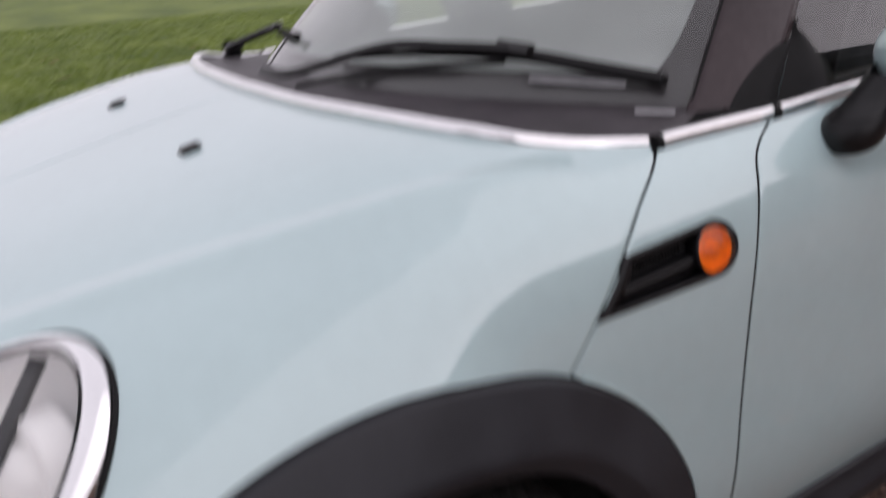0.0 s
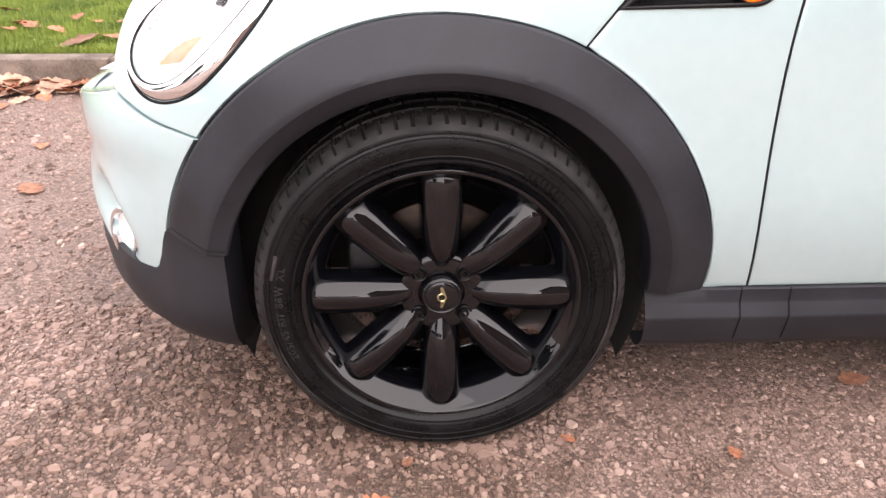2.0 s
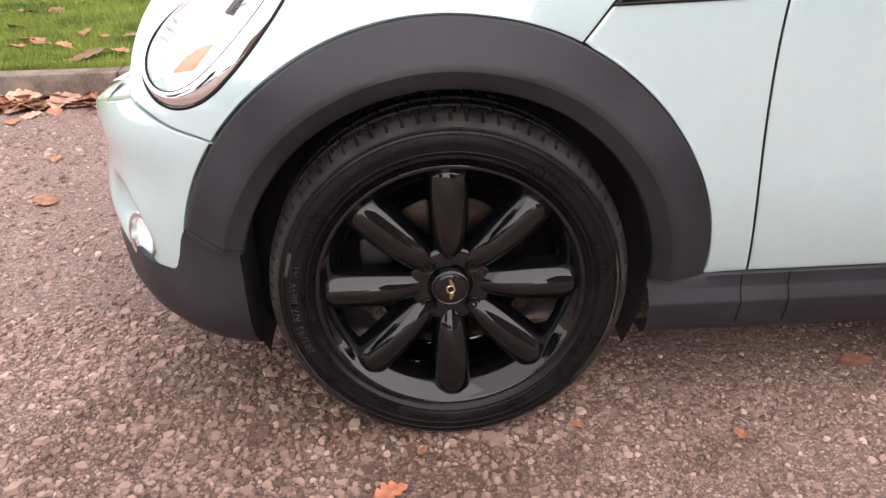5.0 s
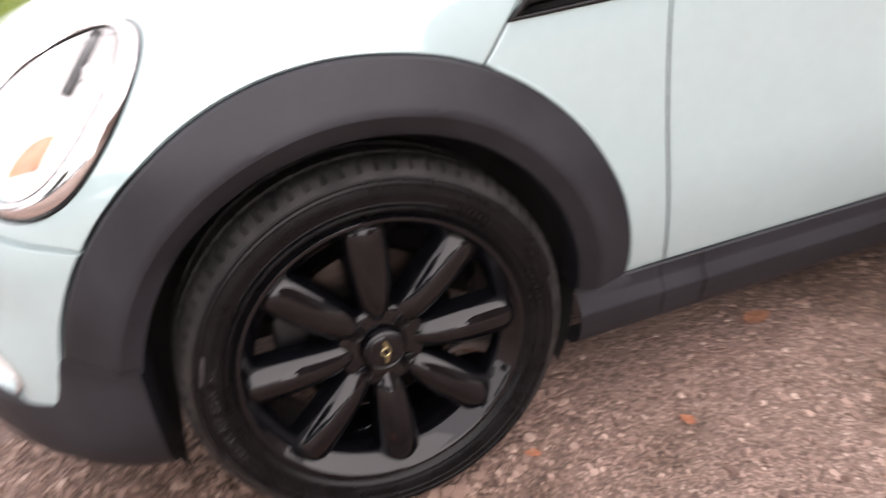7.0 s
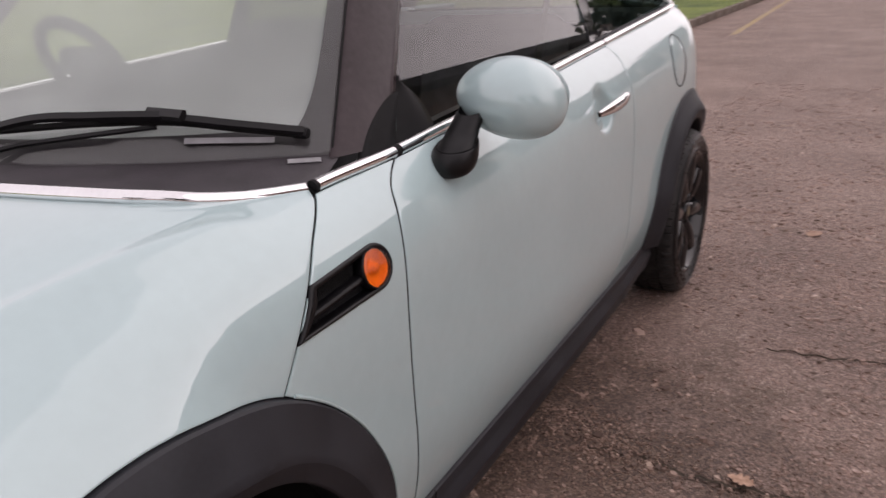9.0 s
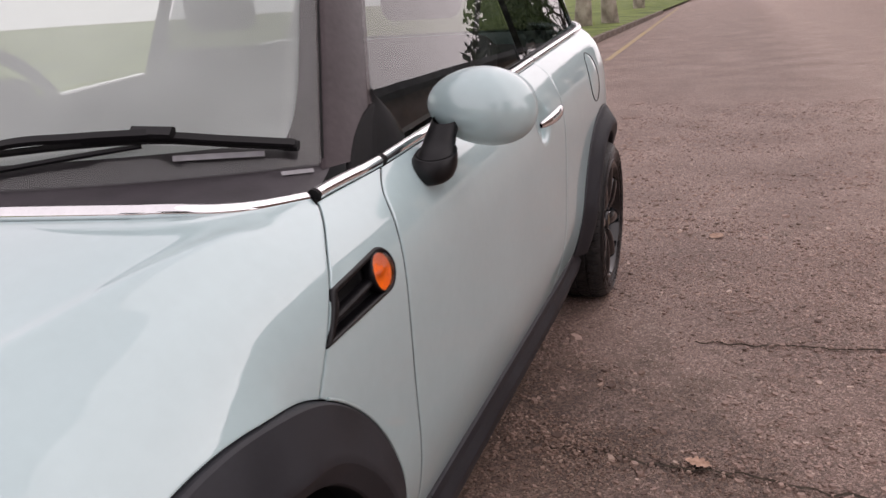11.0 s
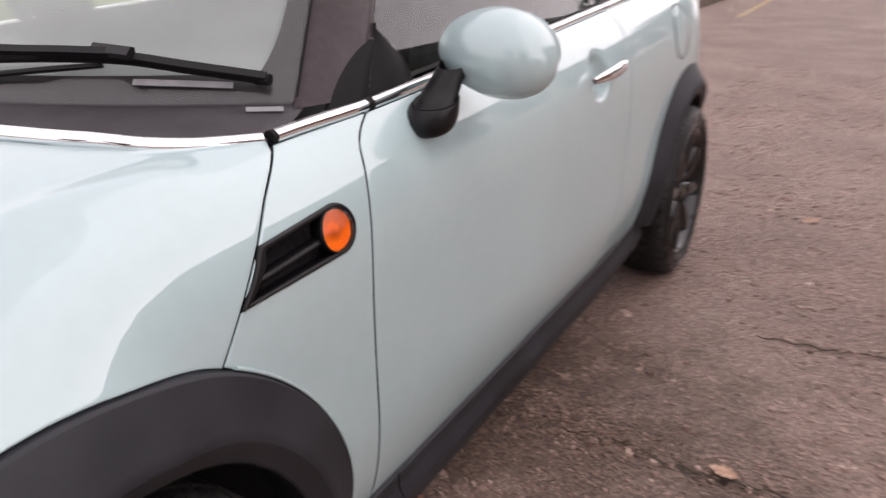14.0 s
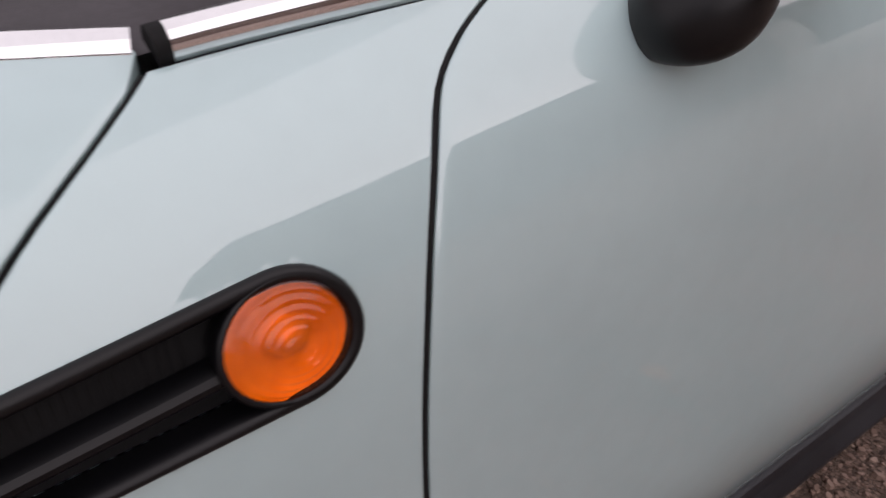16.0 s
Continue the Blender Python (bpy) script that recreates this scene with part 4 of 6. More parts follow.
part("printed_plate", sweep([(0.419, 0.366, 0.968), (0.455, 0.307, 0.9655), (0.495, 0.250, 0.9615)], [(-0.55, -0.35, 0.75)] * 3, [(-0.0055, 0), (0.0055, 0), (0.0055, 0.001), (-0.0055, 0.001)]), PLATE, car, "pale printed strip at the windscreen foot")
part("printed_plate", sweep([(0.478, 0.214, 0.9335), (0.514, 0.177, 0.9315)], [(-0.55, -0.35, 0.75)] * 2, [(-0.004, 0), (0.004, 0), (0.004, 0.001), (-0.004, 0.001)]), PLATE, car, "small pale printed plate at the screen corner")
# cowl panel between strip and glass
half_rows = []
for k, p in enumerate(foot):
    u = max(0.0, (p.y - 0.179) / (MID - 0.179))
    g = screen_point(u, 0.940) + Vector((0.012, 0, 0))
    if p.y < 0.179:
        g = Vector((0.552, 0.165, 0.938))
    half_rows.append([tuple(p.lerp(g, t) + Vector((0, 0, -0.004 - 0.008 * math.sin(math.pi * t)))) for t in (j / 10 for j in range(11))])
a = grid_bm(half_rows)
part("cowl_panel", join(a.copy(), mirrored(a)), COWL, car, "black plastic cowl below the windscreen")


def pillar_rear(z):
    return Vector((0.678 + 0.907 * (z - 0.95), 0.147 + 0.40 * (z - 0.95), z))


def pillar_bm():
    rows = []
    for k in range(31):
        z = 0.930 + (1.385 - 0.930) * k / 30
        a, b = screen_edge(z), pillar_rear(z)
        row = [tuple(a + Vector((0.03, 0.03, 0))), tuple(a + Vector((0.001, 0.004, 0)))]
        for j in range(9):
            t = j / 8
            p = a.lerp(b, t) + Vector((-0.5, -0.8, 0.1)).normalized() * (0.012 * math.sin(math.pi * (0.12 + 0.80 * t)))
            row.append(tuple(p))
        row.append(tuple(b + Vector((0.012, 0.03, 0))))
        rows.append(row)
    return grid_bm(rows)


both("windscreen_pillar", pillar_bm, PILLAR, car, "dark purplish windscreen pillar", 50)
both("pillar_seam", lambda: tube([screen_edge(z) + Vector((-0.002, -0.003, 0)) for z in (0.945, 1.05, 1.2, 1.37)], 0.0022, 6), GASKET, car)


def window_y(z):
    return 0.152 + 0.40 * (z - 0.95)


def side_window_bm(x0, x1, front=False):
    rows = []
    for k in range(25):
        row = []
        for j in range(15):
            z = 0.938 + (1.365 - 0.938) * j / 14
            low = belt(x0) if not front else 0
            a = pillar_rear(z).x if front else x0 + 0.12 * (z - 0.95)
            x = a + (x1 + 0.10 * (z - 0.95) - a) * k / 24
            zz = max(z, belt(x) + 0.012)
            row.append((x, window_y(zz) - 0.012 * math.sin(math.pi * min(1, (x - 0.6) / 2.2)), zz))
        rows.append(row)
    return grid_bm(rows)


for name, args, pane in (("door_window", (0.66, 1.74, True), CLEAR), ("quarter_window", (1.80, 2.66), WINDOW)):
    for ob in both(name, lambda: outward(side_window_bm(*args)), pane, car, "tinted side window"):
        ob.visible_shadow = False


def pillar_b_bm():
    rows = []
    for k in range(15):
        z = 0.95 + 0.42 * k / 14
        zz = max(z, belt(1.77) + 0.012)
        rows.append([(1.735 + 0.10 * (z - 0.95) + 0.07 * t, window_y(zz) - 0.016, zz) for t in (0, 0.33, 0.67, 1)])
    return grid_bm(rows)


both("centre_pillar", pillar_b_bm, GLOSS, car)


def sail_bm():
    """Rounded black corner trim at the window's front foot."""
    rows = []
    for k in range(15):
        t = k / 14
        z = 0.925 + 0.105 * t
        x1 = 0.70 + 0.125 * math.sqrt(max(0.0, 1 - t**2.2))
        a = pillar_rear(z) + Vector((0.002, 0.006, 0))
        rows.append([(a.x + (max(x1, a.x + 0.004) - a.x) * s, window_y(z) + 0.010 - 0.020 * math.sin(math.pi * (0.1 + 0.8 * s)), z) for s in (j / 8 for j in range(9))])
    return grid_bm(rows)


def sail_front_bm():
    """The trim's rounded front, laid over the pillar's foot."""
    rows = []
    for k in range(19):
        t = k / 18
        z = 0.918 + 0.088 * t
        reach = 0.077 * max(0.0, 1 - t**2.2) ** 0.7
        b = pillar_rear(z)
        lean = (screen_edge(z) - b).normalized()
        rows.append([tuple(b + Vector((0.010, 0.022, 0)))] + [tuple(b + lean * (reach * s) + Vector((-0.5, -0.8, 0.1)).normalized() * (0.0135 if s < 0.97 else 0.004)) for s in (0, 0.25, 0.5, 0.75, 0.93, 1.0)])
    return grid_bm(rows)


both("corner_trim", sail_front_bm, GASKET, car, "rounded black trim at the pillar's foot")
both("corner_trim", sail_bm, GASKET, car, "black corner trim inside the door window")


def roof_bm():
    rows = []
    for k in range(41):
        t = k / 40
        x0, x1 = screen_edge(ROOF_Z).x, 2.80
        row = []
        for j in range(31):
            v = j / 30
            y = 0.285 + (MID - 0.285) * v
            front = screen_point(v, ROOF_Z).x
            x = front + (x1 - front) * t
            z = 1.365 + 0.052 * (1 - (1 - v) ** 3) + 0.03 * math.sin(math.pi * min(1, t * 0.9)) - 0.06 * max(0, t - 0.75) * 2
            row.append((x, y, z))
        rows.append(row)
    a = panel_bm(rows, close_y=MID)
    return join(a.copy(), mirrored(a))


part("roof", roof_bm(), GLOSS, car, "black roof")
both("roof_rail", lambda: tube([(screen_edge(1.372).x, 0.318, 1.37), (1.4, 0.285, 1.385), (2.2, 0.285, 1.385), (2.80, 0.30, 1.36)], 0.018, 8), GLOSS, car)


def tail_pillar_bm():
    rows = []
    for k in range(15):
        z = 0.98 + 0.385 * k / 14
        zz = max(z, belt(2.7) + 0.01)
        rows.append([(2.66 + 0.10 * (z - 0.95) + t * 0.22 - 0.12 * (z - 0.98) * t, window_y(zz) - 0.012 + 0.10 * t * t, zz) for t in (0, 0.33, 0.67, 1)])
    return grid_bm(rows)


both("rear_pillar", tail_pillar_bm, GLOSS, car)
rows = []
for k in range(41):
    v = -1 + 2 * k / 40
    row = []
    for z in (0.22, 0.30, 0.40, 0.55, 0.75, 0.95, 1.03):
        row.append((3.0 - 0.12 * abs(v) ** 3 - 0.05 * ((z - 0.6) / 0.45) ** 2, MID + v * (0.66 if z > 0.3 else 0.6), z))
    rows.append(row)
part("tailgate", grid_bm(rows), PAINT, car, "pale ice-blue tailgate and rear bumper")
rows = [[(2.94 - 0.33 * (z - 1.02) - 0.08 * abs(v) ** 3, MID + v * (0.62 - 0.25 * (z - 1.02)), z) for z in (1.02, 1.1, 1.2, 1.3, 1.37)] for v in (-1 + k / 15 for k in range(31))]
part("rear_window", outward(grid_bm(rows)), WINDOW, car, "dark tinted rear window")


def tail_lamp_bm():
    rows = []
    for k in range(9):
        r = k / 8
        rows.append([tuple(skin(2.885 + 0.035 * r * math.cos(a), 0.82 + 0.11 * r * math.sin(a), 0.012 - 0.010 * r**3)) for a in (2 * math.pi * j / 32 for j in range(32))])
    return grid_bm(rows, False, True)


both("tail_lamp", tail_lamp_bm, RED, car, "red tail lamp")


# headlamps
def lamp_line(a, b, shift, off, n=72):
    out = []
    for k in range(n):
        t = 2 * math.pi * k / n
        p = on_skin(LAMP_C + LAMP_U * (a * math.cos(t)) + LAMP_V * (shift + b * math.sin(t)), LAMP_N)
        out.append(tuple(p + LAMP_N * off))
    return out


def lamp_parts(far):
    fix = (lambda b: mirrored(b)) if far else (lambda b: b)
    prof = [(0.0, -0.02), (0.0, 0.001), (0.06, 0.005), (0.25, 0.0095), (0.55, 0.011), (0.85, 0.0085), (1.0, 0.003), (1.0, -0.02)]
    rows = [lamp_line(LAMP_A + (0.141 - LAMP_A) * w, LAMP_B + (0.098 - LAMP_B) * w, -0.009 * w, off) for w, off in prof]
    lamp = part("headlamp", fix(grid_bm(rows, False, True)), CHROME, car, "oval headlamp with a broad chrome ring")
    gap = lamp_line(LAMP_A + 0.0025, LAMP_B + 0.0025, 0, 0.0005)
    part("seal", fix(tube(gap, 0.0025, 6, closed=True)), GASKET, lamp)
    part("inner_seal", fix(tube(lamp_line(0.1415, 0.0985, -0.009, 0.0045), 0.0022, 6, closed=True)), GASKET, lamp)
    rows = [lamp_line(0.140 * r, 0.097 * r, -0.009, 0.004 + 0.020 * (1 - r * r)) for r in (1, 0.93, 0.8, 0.65, 0.5, 0.35, 0.2, 0.08)]
    lens = part("lens", fix(outward(grid_bm(rows, False, True))), LENS, lamp, "clear domed lens")
    lens.visible_shadow = False
    rows = []
    for r in (1.0, 0.98, 0.9, 0.78, 0.62, 0.45, 0.3, 0.15, 0.03):
        d = -0.012 - 0.095 * (1 - r * r) ** 0.8
        rows.append(lamp_line(0.140 * r, 0.097 * r, -0.009, d))
    part("reflector", fix(grid_bm(rows, False, True)), REFLECTOR, lamp, "mirrored bowl")
    c = on_skin(LAMP_C, LAMP_N)
    look_way = (LAMP_N + Vector((-0.75, 0.0, -0.55))).normalized()
    turn = look_way.to_track_quat("Y", "Z").to_matrix().to_4x4()
    proj = spin([(0.0, 0.030), (0.018, 0.027), (0.033, 0.016), (0.040, 0.0)], 40)
    ring = spin([(0.040, 0.0), (0.046, 0.006), (0.056, 0.002), (0.058, -0.03)], 40)
    place = Matrix.Translation(c - LAMP_N * 0.055 + LAMP_U * 0.025 + LAMP_V * 0.01) @ turn
    proj.transform(place), ring.transform(place)
    part("projector", fix(proj), REFLECTOR, lamp, "pale projector lens")
    part("projector_ring", fix(ring), REFLECTOR, lamp)
    top = c - LAMP_N * 0.020 + LAMP_U * 0.02 + LAMP_V * 0.006
    bar = sweep([top, top + LAMP_U * 0.105], [LAMP_N] * 2, [(-0.009, 0), (0.009, 0), (0.007, 0.006), (-0.007, 0.006)])
    part("bulb_shade", fix(bar), ALLOY, lamp, "grey bulb shade")
    base = c - LAMP_N * 0.030 - LAMP_U * 0.086 + LAMP_V * 0.004
    rows = []
    for k in range(13):
        a = radians(88 + 105 * k / 12)
        rows.append([tuple(base + (LAMP_V * math.cos(a) + LAMP_U * math.sin(a)) * (0.052 * s) + LAMP_N * (0.0015 if k % 2 else 0)) for s in (0.03, 0.5, 1)])
    part("amber_reflector", fix(grid_bm(rows)), PALE_AMBER, lamp, "pale amber turn reflector")


for far in SIDES:
    lamp_parts(far)


# side vents with round amber repeaters
def vent_parts(far):
    fix = (lambda b: mirrored(b)) if far else (lambda b: b)
    rings = [(0.0, -0.008), (0.0, 0.0005), (0.0008, 0.0028), (0.0028, 0.0042), (0.0055, 0.0040), (0.0078, 0.0018), (0.0085, -0.004), (0.0090, -0.016)]
    rows = [[tuple(skin(x, z, off)) for x, z in vent_outline(i)] for i, off in rings]
    bezel = part("side_vent", fix(grid_bm(rows, False, True)), SATIN, car, "satin black side vent with amber repeater lamp", angle=60)
    floor = [[tuple(skin(x, z, -0.017)) for x, z in (np.array(vent_outline(0.0088)) * (1 - t) + np.array([[0.40, 0.787]]) * t)] for t in (0, 0.5, 0.97)]
    part("vent_floor", fix(grid_bm(floor, False, True)), GASKET, bezel)
    for lift, x0, x1, w in ((0.0, 0.276, 0.412, 0.0075),):
        path, ups = [], []
        for k in range(13):
            x = x0 + (x1 - x0) * k / 12
            z = 0.785 + 0.08 * (x - 0.34) + lift * (0.62 + 0.38 * (k / 12) if lift else 1)
            path.append(skin(x, z, -0.009)), ups.append(skin_normal(x, z))
        part("slat", fix(sweep(path, ups, [(-w, -0.006), (-w * 0.85, 0.002), (-w * 0.45, 0.0065), (0, 0.0078), (w * 0.45, 0.0065), (w * 0.85, 0.002), (w, -0.006)])), SATIN, bezel)
    for k in range(27):
        x = 0.268 + 0.0052 * k
        for z0, z1 in ((0.7955, 0.8125), (0.764, 0.7765)):
            if x < 0.402 and inside(vent_outline(0.010), x, z0 + 0.003) and inside(vent_outline(0.010), x, z1 - 0.003):
                line = [skin(x, z0 + (z1 - z0) * q, -0.0155) for q in (0, 0.5, 1)]
                part("mesh_rib", fix(tube(line, 0.0008, 5, up=(1, 0, 0))), GASKET, bezel)
    cup = [[tuple(skin(VENT_C[0] + 1.08 * r * math.cos(a), VENT_C[1] + 0.94 * r * math.sin(a), off)) for a in (2 * math.pi * k / 48 for k in range(48))] for r, off in ((0.0335, -0.012), (0.0335, 0.002), (0.0318, 0.0046), (0.030, 0.002))]
    part("lamp_cup", fix(grid_bm(cup, False, True)), SATIN, bezel)
    dome = []
    for k in range(31):
        r = 0.0305 * (1 - k / 30)
        ridge = 0.00050 * math.cos(r / 0.0305 * 2 * math.pi * 7) if 0.004 < r < 0.029 else 0
        dome.append([tuple(skin(VENT_C[0] + 1.08 * r * math.cos(a), VENT_C[1] + 0.94 * r * math.sin(a), 0.002 + 0.0085 * (1 - (r / 0.0305) ** 2.4) + ridge)) for a in (2 * math.pi * j / 64 for j in range(64))])
    lamp = part("repeater_lamp", fix(grid_bm(dome, False, True)), AMBER, bezel, "round ribbed amber repeater lens")
    lamp.visible_shadow = False
    bowl = [[tuple(skin(VENT_C[0] + 1.08 * r * math.cos(a), VENT_C[1] + 0.94 * r * math.sin(a), off)) for a in (2 * math.pi * j / 40 for j in range(40))]
            for r, off in ((0.0305, 0.0022), (0.027, -0.001), (0.021, -0.0045), (0.014, -0.007), (0.010, -0.0075), (0.0085, -0.002), (0.005, 0.001), (0.0005, 0.0015))]
    part("bowl", fix(grid_bm(bowl, False, True)), BOWL, lamp, "pale lamp bowl")


for far in SIDES:
    vent_parts(far)


# door handles, mirrors
def handle_parts(far, door):
    fix = (lambda b: mirrored(b)) if far else (lambda b: b)
    path, ups = [], []
    for k in range(21):
        t = k / 20
        x, z = 1.425 + 0.245 * t, 0.846 + 0.014 * t
        path.append(skin(x, z, 0.006 + 0.030 * math.sin(math.pi * (0.06 + 0.88 * t)) ** 0.6)), ups.append(skin_normal(x, z))
    rows = []
    for i, p in enumerate(path):
        t = i / 20
        w = 0.004 + 0.012 * math.sin(math.pi * min(1, 0.04 + 0.92 * t)) ** 0.6
        n = ups[i]
        up = Vector((0, 0, 1)) - n * n.z
        rows.append([tuple(p + up * (w * math.cos(a)) + n * (w * 0.55 * math.sin(a))) for a in (2 * math.pi * j / 14 for j in range(14))])
    part("handle", fix(grid_bm(rows, False, True)), CHROME, door, "bright chrome pull handle")
    lock = [[tuple(skin(1.497 + r * math.cos(a), 0.806 + r * 1.1 * math.sin(a), off - 0.014)) for a in (2 * math.pi * k / 24 for k in range(24))] for r, off in ((0.019, 0.0), (0.017, 0.004), (0.008, 0.005), (0.001, 0.005))]
    part("lock", fix(grid_bm(lock, False, True)), PAINT, door)


for far, door in zip(SIDES, doors):
    handle_parts(far, door)


def mirror_parts(far, door):
    fix = (lambda b: mirrored(b)) if far else (lambda b: b)
    c = Vector((0.838, -0.004, 0.985))
    rows = []
    for k in range(41):
        v = math.pi * k / 40
        row = []
        for j in range(48):
            u = 2 * math.pi * j / 48
            x, y, z = math.cos(u) * math.sin(v), math.cos(v), math.sin(u) * math.sin(v)
            px = 0.076 * x if x < 0 else 0.044 * (1 - (1 - x) ** 1.8)
            p = Vector((px, 0.108 * y * (1 - 0.06 * z), (0.0715 * z) * (1 - 0.10 * y)))
            row.append(tuple(c + Matrix.Rotation(radians(-10), 3, "Z") @ (Matrix.Rotation(radians(6), 3, "X") @ p)))
        rows.append(row)
    head = part("door_mirror", fix(grid_bm(rows, False, True)), PAINT, door, "rounded body-coloured door mirror on a black stalk")
    turn = Matrix.Translation(c) @ Matrix.Rotation(radians(-10), 4, "Z")
    rows = [[tuple(turn @ Vector((0.0412, 0.094 * r * math.cos(a), 0.064 * r * math.sin(a)))) for a in (2 * math.pi * j / 40 for j in range(40))] for r in (1, 0.66, 0.33, 0.02)]
    part("mirror_glass", fix(grid_bm(rows, False, True)), MIRROR, head)
    rows = []
    for t, (x, y, z, rx, ry) in ((k, s) for k, s in enumerate(chain([(0.746, 0.068, 0.8525, 0.012, 0.016), (0.745, 0.067, 0.8550, 0.027, 0.035), (0.745, 0.066, 0.862, 0.036, 0.046), (0.745, 0.065, 0.875, 0.0415, 0.0525), (0.746, 0.064, 0.889, 0.0425, 0.053), (0.749, 0.062, 0.9005, 0.0405, 0.049),
                                                                    (0.752, 0.061, 0.9045, 0.0368, 0.0425), (0.764, 0.057, 0.920, 0.0350, 0.0385), (0.790, 0.052, 0.948, 0.0345, 0.036), (0.815, 0.048, 0.972, 0.036, 0.035)], 5))):
        low = 1 - step((z - 0.90) / 0.05)
        rows.append([(x - 0.020 + 0.98 * rx * math.cos(a), y - 0.010 * low + 0.80 * ry * math.sin(a), z + 0.016 * low + 0.25 * rx * math.cos(a)) for a in (2 * math.pi * j / 28 for j in range(28))])
    part("stalk", fix(grid_bm(rows, False, True)), SATIN, head, "black plastic stalk")
    line = [(0.7320 + 0.0375 * math.cos(a), 0.0515 + 0.0366 * math.sin(a), 0.9195 + 0.0096 * math.cos(a)) for a in (2 * math.pi * j / 32 for j in range(32))]
    part("stalk_joint", fix(tube(line, 0.0011, 5, closed=True)), GASKET, head)


for far, door in zip(SIDES, doors):
    mirror_parts(far, door)


# wipers, washer jets
def wiper_bm(points, wide, tall):
    path = [Vector(p) for p in chain(points, 8)]
    return sweep(path, [Vector((-0.75, 0, 0.65))] * len(path), [(-wide, 0), (-wide * 0.7, tall), (wide * 0.7, tall), (wide, 0), (wide * 0.35, -tall * 0.7), (-wide * 0.35, -tall * 0.7)])


def rest(u, z, out):
    p = screen_point(u, z)
    return p + Vector((-0.77, 0, 0.64)) * out


def u_of(y):
    return (y - 0.179) / (MID - 0.179)


BLADE = [(0.205, 0.958), (0.29, 0.972), (0.377, 0.984), (0.48, 0.985), (0.60, 0.978), (0.72, 0.966)]
blade = [rest(u_of(y), z, 0.012) for y, z in BLADE]
arm = part("wiper", wiper_bm([p + Vector((-0.010, 0, 0.012)) for p in blade[2:5]] + [Vector((0.225, 0.78, 0.957)), Vector((0.215, 0.90, 0.952))], 0.008, 0.007), SATIN, car, "black wiper resting on the windscreen")
part("blade", wiper_bm(blade, 0.006, 0.005), GASKET, arm)
part("spoiler", wiper_bm([p + Vector((-0.004, 0, 0.008)) for p in blade[:4]], 0.008, 0.004), SATIN, arm)
part("clip", wiper_bm([blade[2] + Vector((-0.012, -0.035, 0.014)), blade[2] + Vector((-0.013, 0.04, 0.016))], 0.010, 0.007), SATIN, arm, "black blade clip")
part("end_cap", wiper_bm([blade[0] + Vector((0, -0.004, 0.002)), blade[0] + Vector((-0.004, 0.02, 0.003))], 0.009, 0.008), SATIN, arm)
part("lower_arm", tube([blade[2] + Vector((-0.010, 0.03, -0.006)), blade[3] + Vector((-0.016, 0.0, -0.014)), blade[4] + Vector((-0.018, 0.0, -0.022)), Vector((0.205, 0.72, 0.945))], 0.0045, 8), SATIN, arm)
far_blade = [rest(u_of(y), z, 0.012) if y < MID else (lambda p: Vector((p.x, WIDTH - p.y, p.z)))(rest(u_of(WIDTH - y), z, 0.012)) for y, z in ((0.93, 0.985), (1.08, 0.985), (1.24, 0.975), (1.38, 0.955))]
arm = part("wiper", wiper_bm([p + Vector((-0.012, 0, 0.012)) for p in far_blade[1:3]] + [Vector((0.30, 1.34, 0.955)), Vector((0.33, 1.42, 0.945))], 0.009, 0.008), SATIN, car, "black wiper resting on the windscreen")
part("blade", wiper_bm(far_blade, 0.009, 0.008), GASKET, arm)
part("pivot", spin([(0.0, -0.02), (0.02, -0.018), (0.024, 0.0), (0.024, 0.02)], 20), SATIN, arm).matrix_local = pose(0.33, 1.42, 0.942, 90)
for y in (0.585, WIDTH - 0.585):
    z = shell(-0.02, s_of_y(-0.02, min(y, WIDTH - y)))[2]
    b = box_bm((-0.034, y - 0.013, z - 0.004), (-0.004, y + 0.013, z + 0.011), 0.004)
    for v in b.verts:
        if v.co.x < -0.02:
            v.co.z -= 0.006
    part("washer_jet", b, SATIN, car, "black washer jet on the bonnet")

# cabin
part("dashboard", box_bm((0.60, 0.30, 0.60), (0.90, WIDTH - 0.30, 0.945), 0.05, 3), DASH, car, "dark dashboard")
part("parcel_tray", box_bm((0.47, 0.42, 0.86), (0.64, WIDTH - 0.42, 0.925), 0.02, 2), DASH, car)
for y in (0.47, WIDTH - 0.47):
    seat = box_bm((1.20, y - 0.24, 0.42), (1.70, y + 0.24, 0.60), 0.06, 3)
    seat = part("front_seat", seat, CLOTH, car, "charcoal cloth front seat")
    back = box_bm((1.60, y - 0.23, 0.55), (1.74, y + 0.23, 1.10), 0.06, 3)
    back.transform(Matrix.Translation((1.6, 0, 0.55)) @ Matrix.Rotation(radians(14), 4, "Y") @ Matrix.Translation((-1.6, 0, -0.55)))
    part("backrest", back, CLOTH, seat)
    part("headrest", box_bm((1.74, y - 0.13, 1.12), (1.82, y + 0.13, 1.28), 0.04, 3), CLOTH, seat)
part("rear_seat", box_bm((2.2, 0.30, 0.45), (2.45, WIDTH - 0.30, 1.0), 0.06, 3), CLOTH, car, "charcoal rear seat")
wheel_turn = Matrix.Translation((0.94, 1.245, 1.0)) @ Matrix.Rotation(radians(-28), 4, "Y")
ring = tube([wheel_turn @ Vector((0, 0.138 * math.cos(a), 0.138 * math.sin(a))) for a in (2 * math.pi * k / 48 for k in range(48))], 0.016, 10, closed=True)
steer = part("steering_wheel", ring, DASH, car, "dark steering wheel")
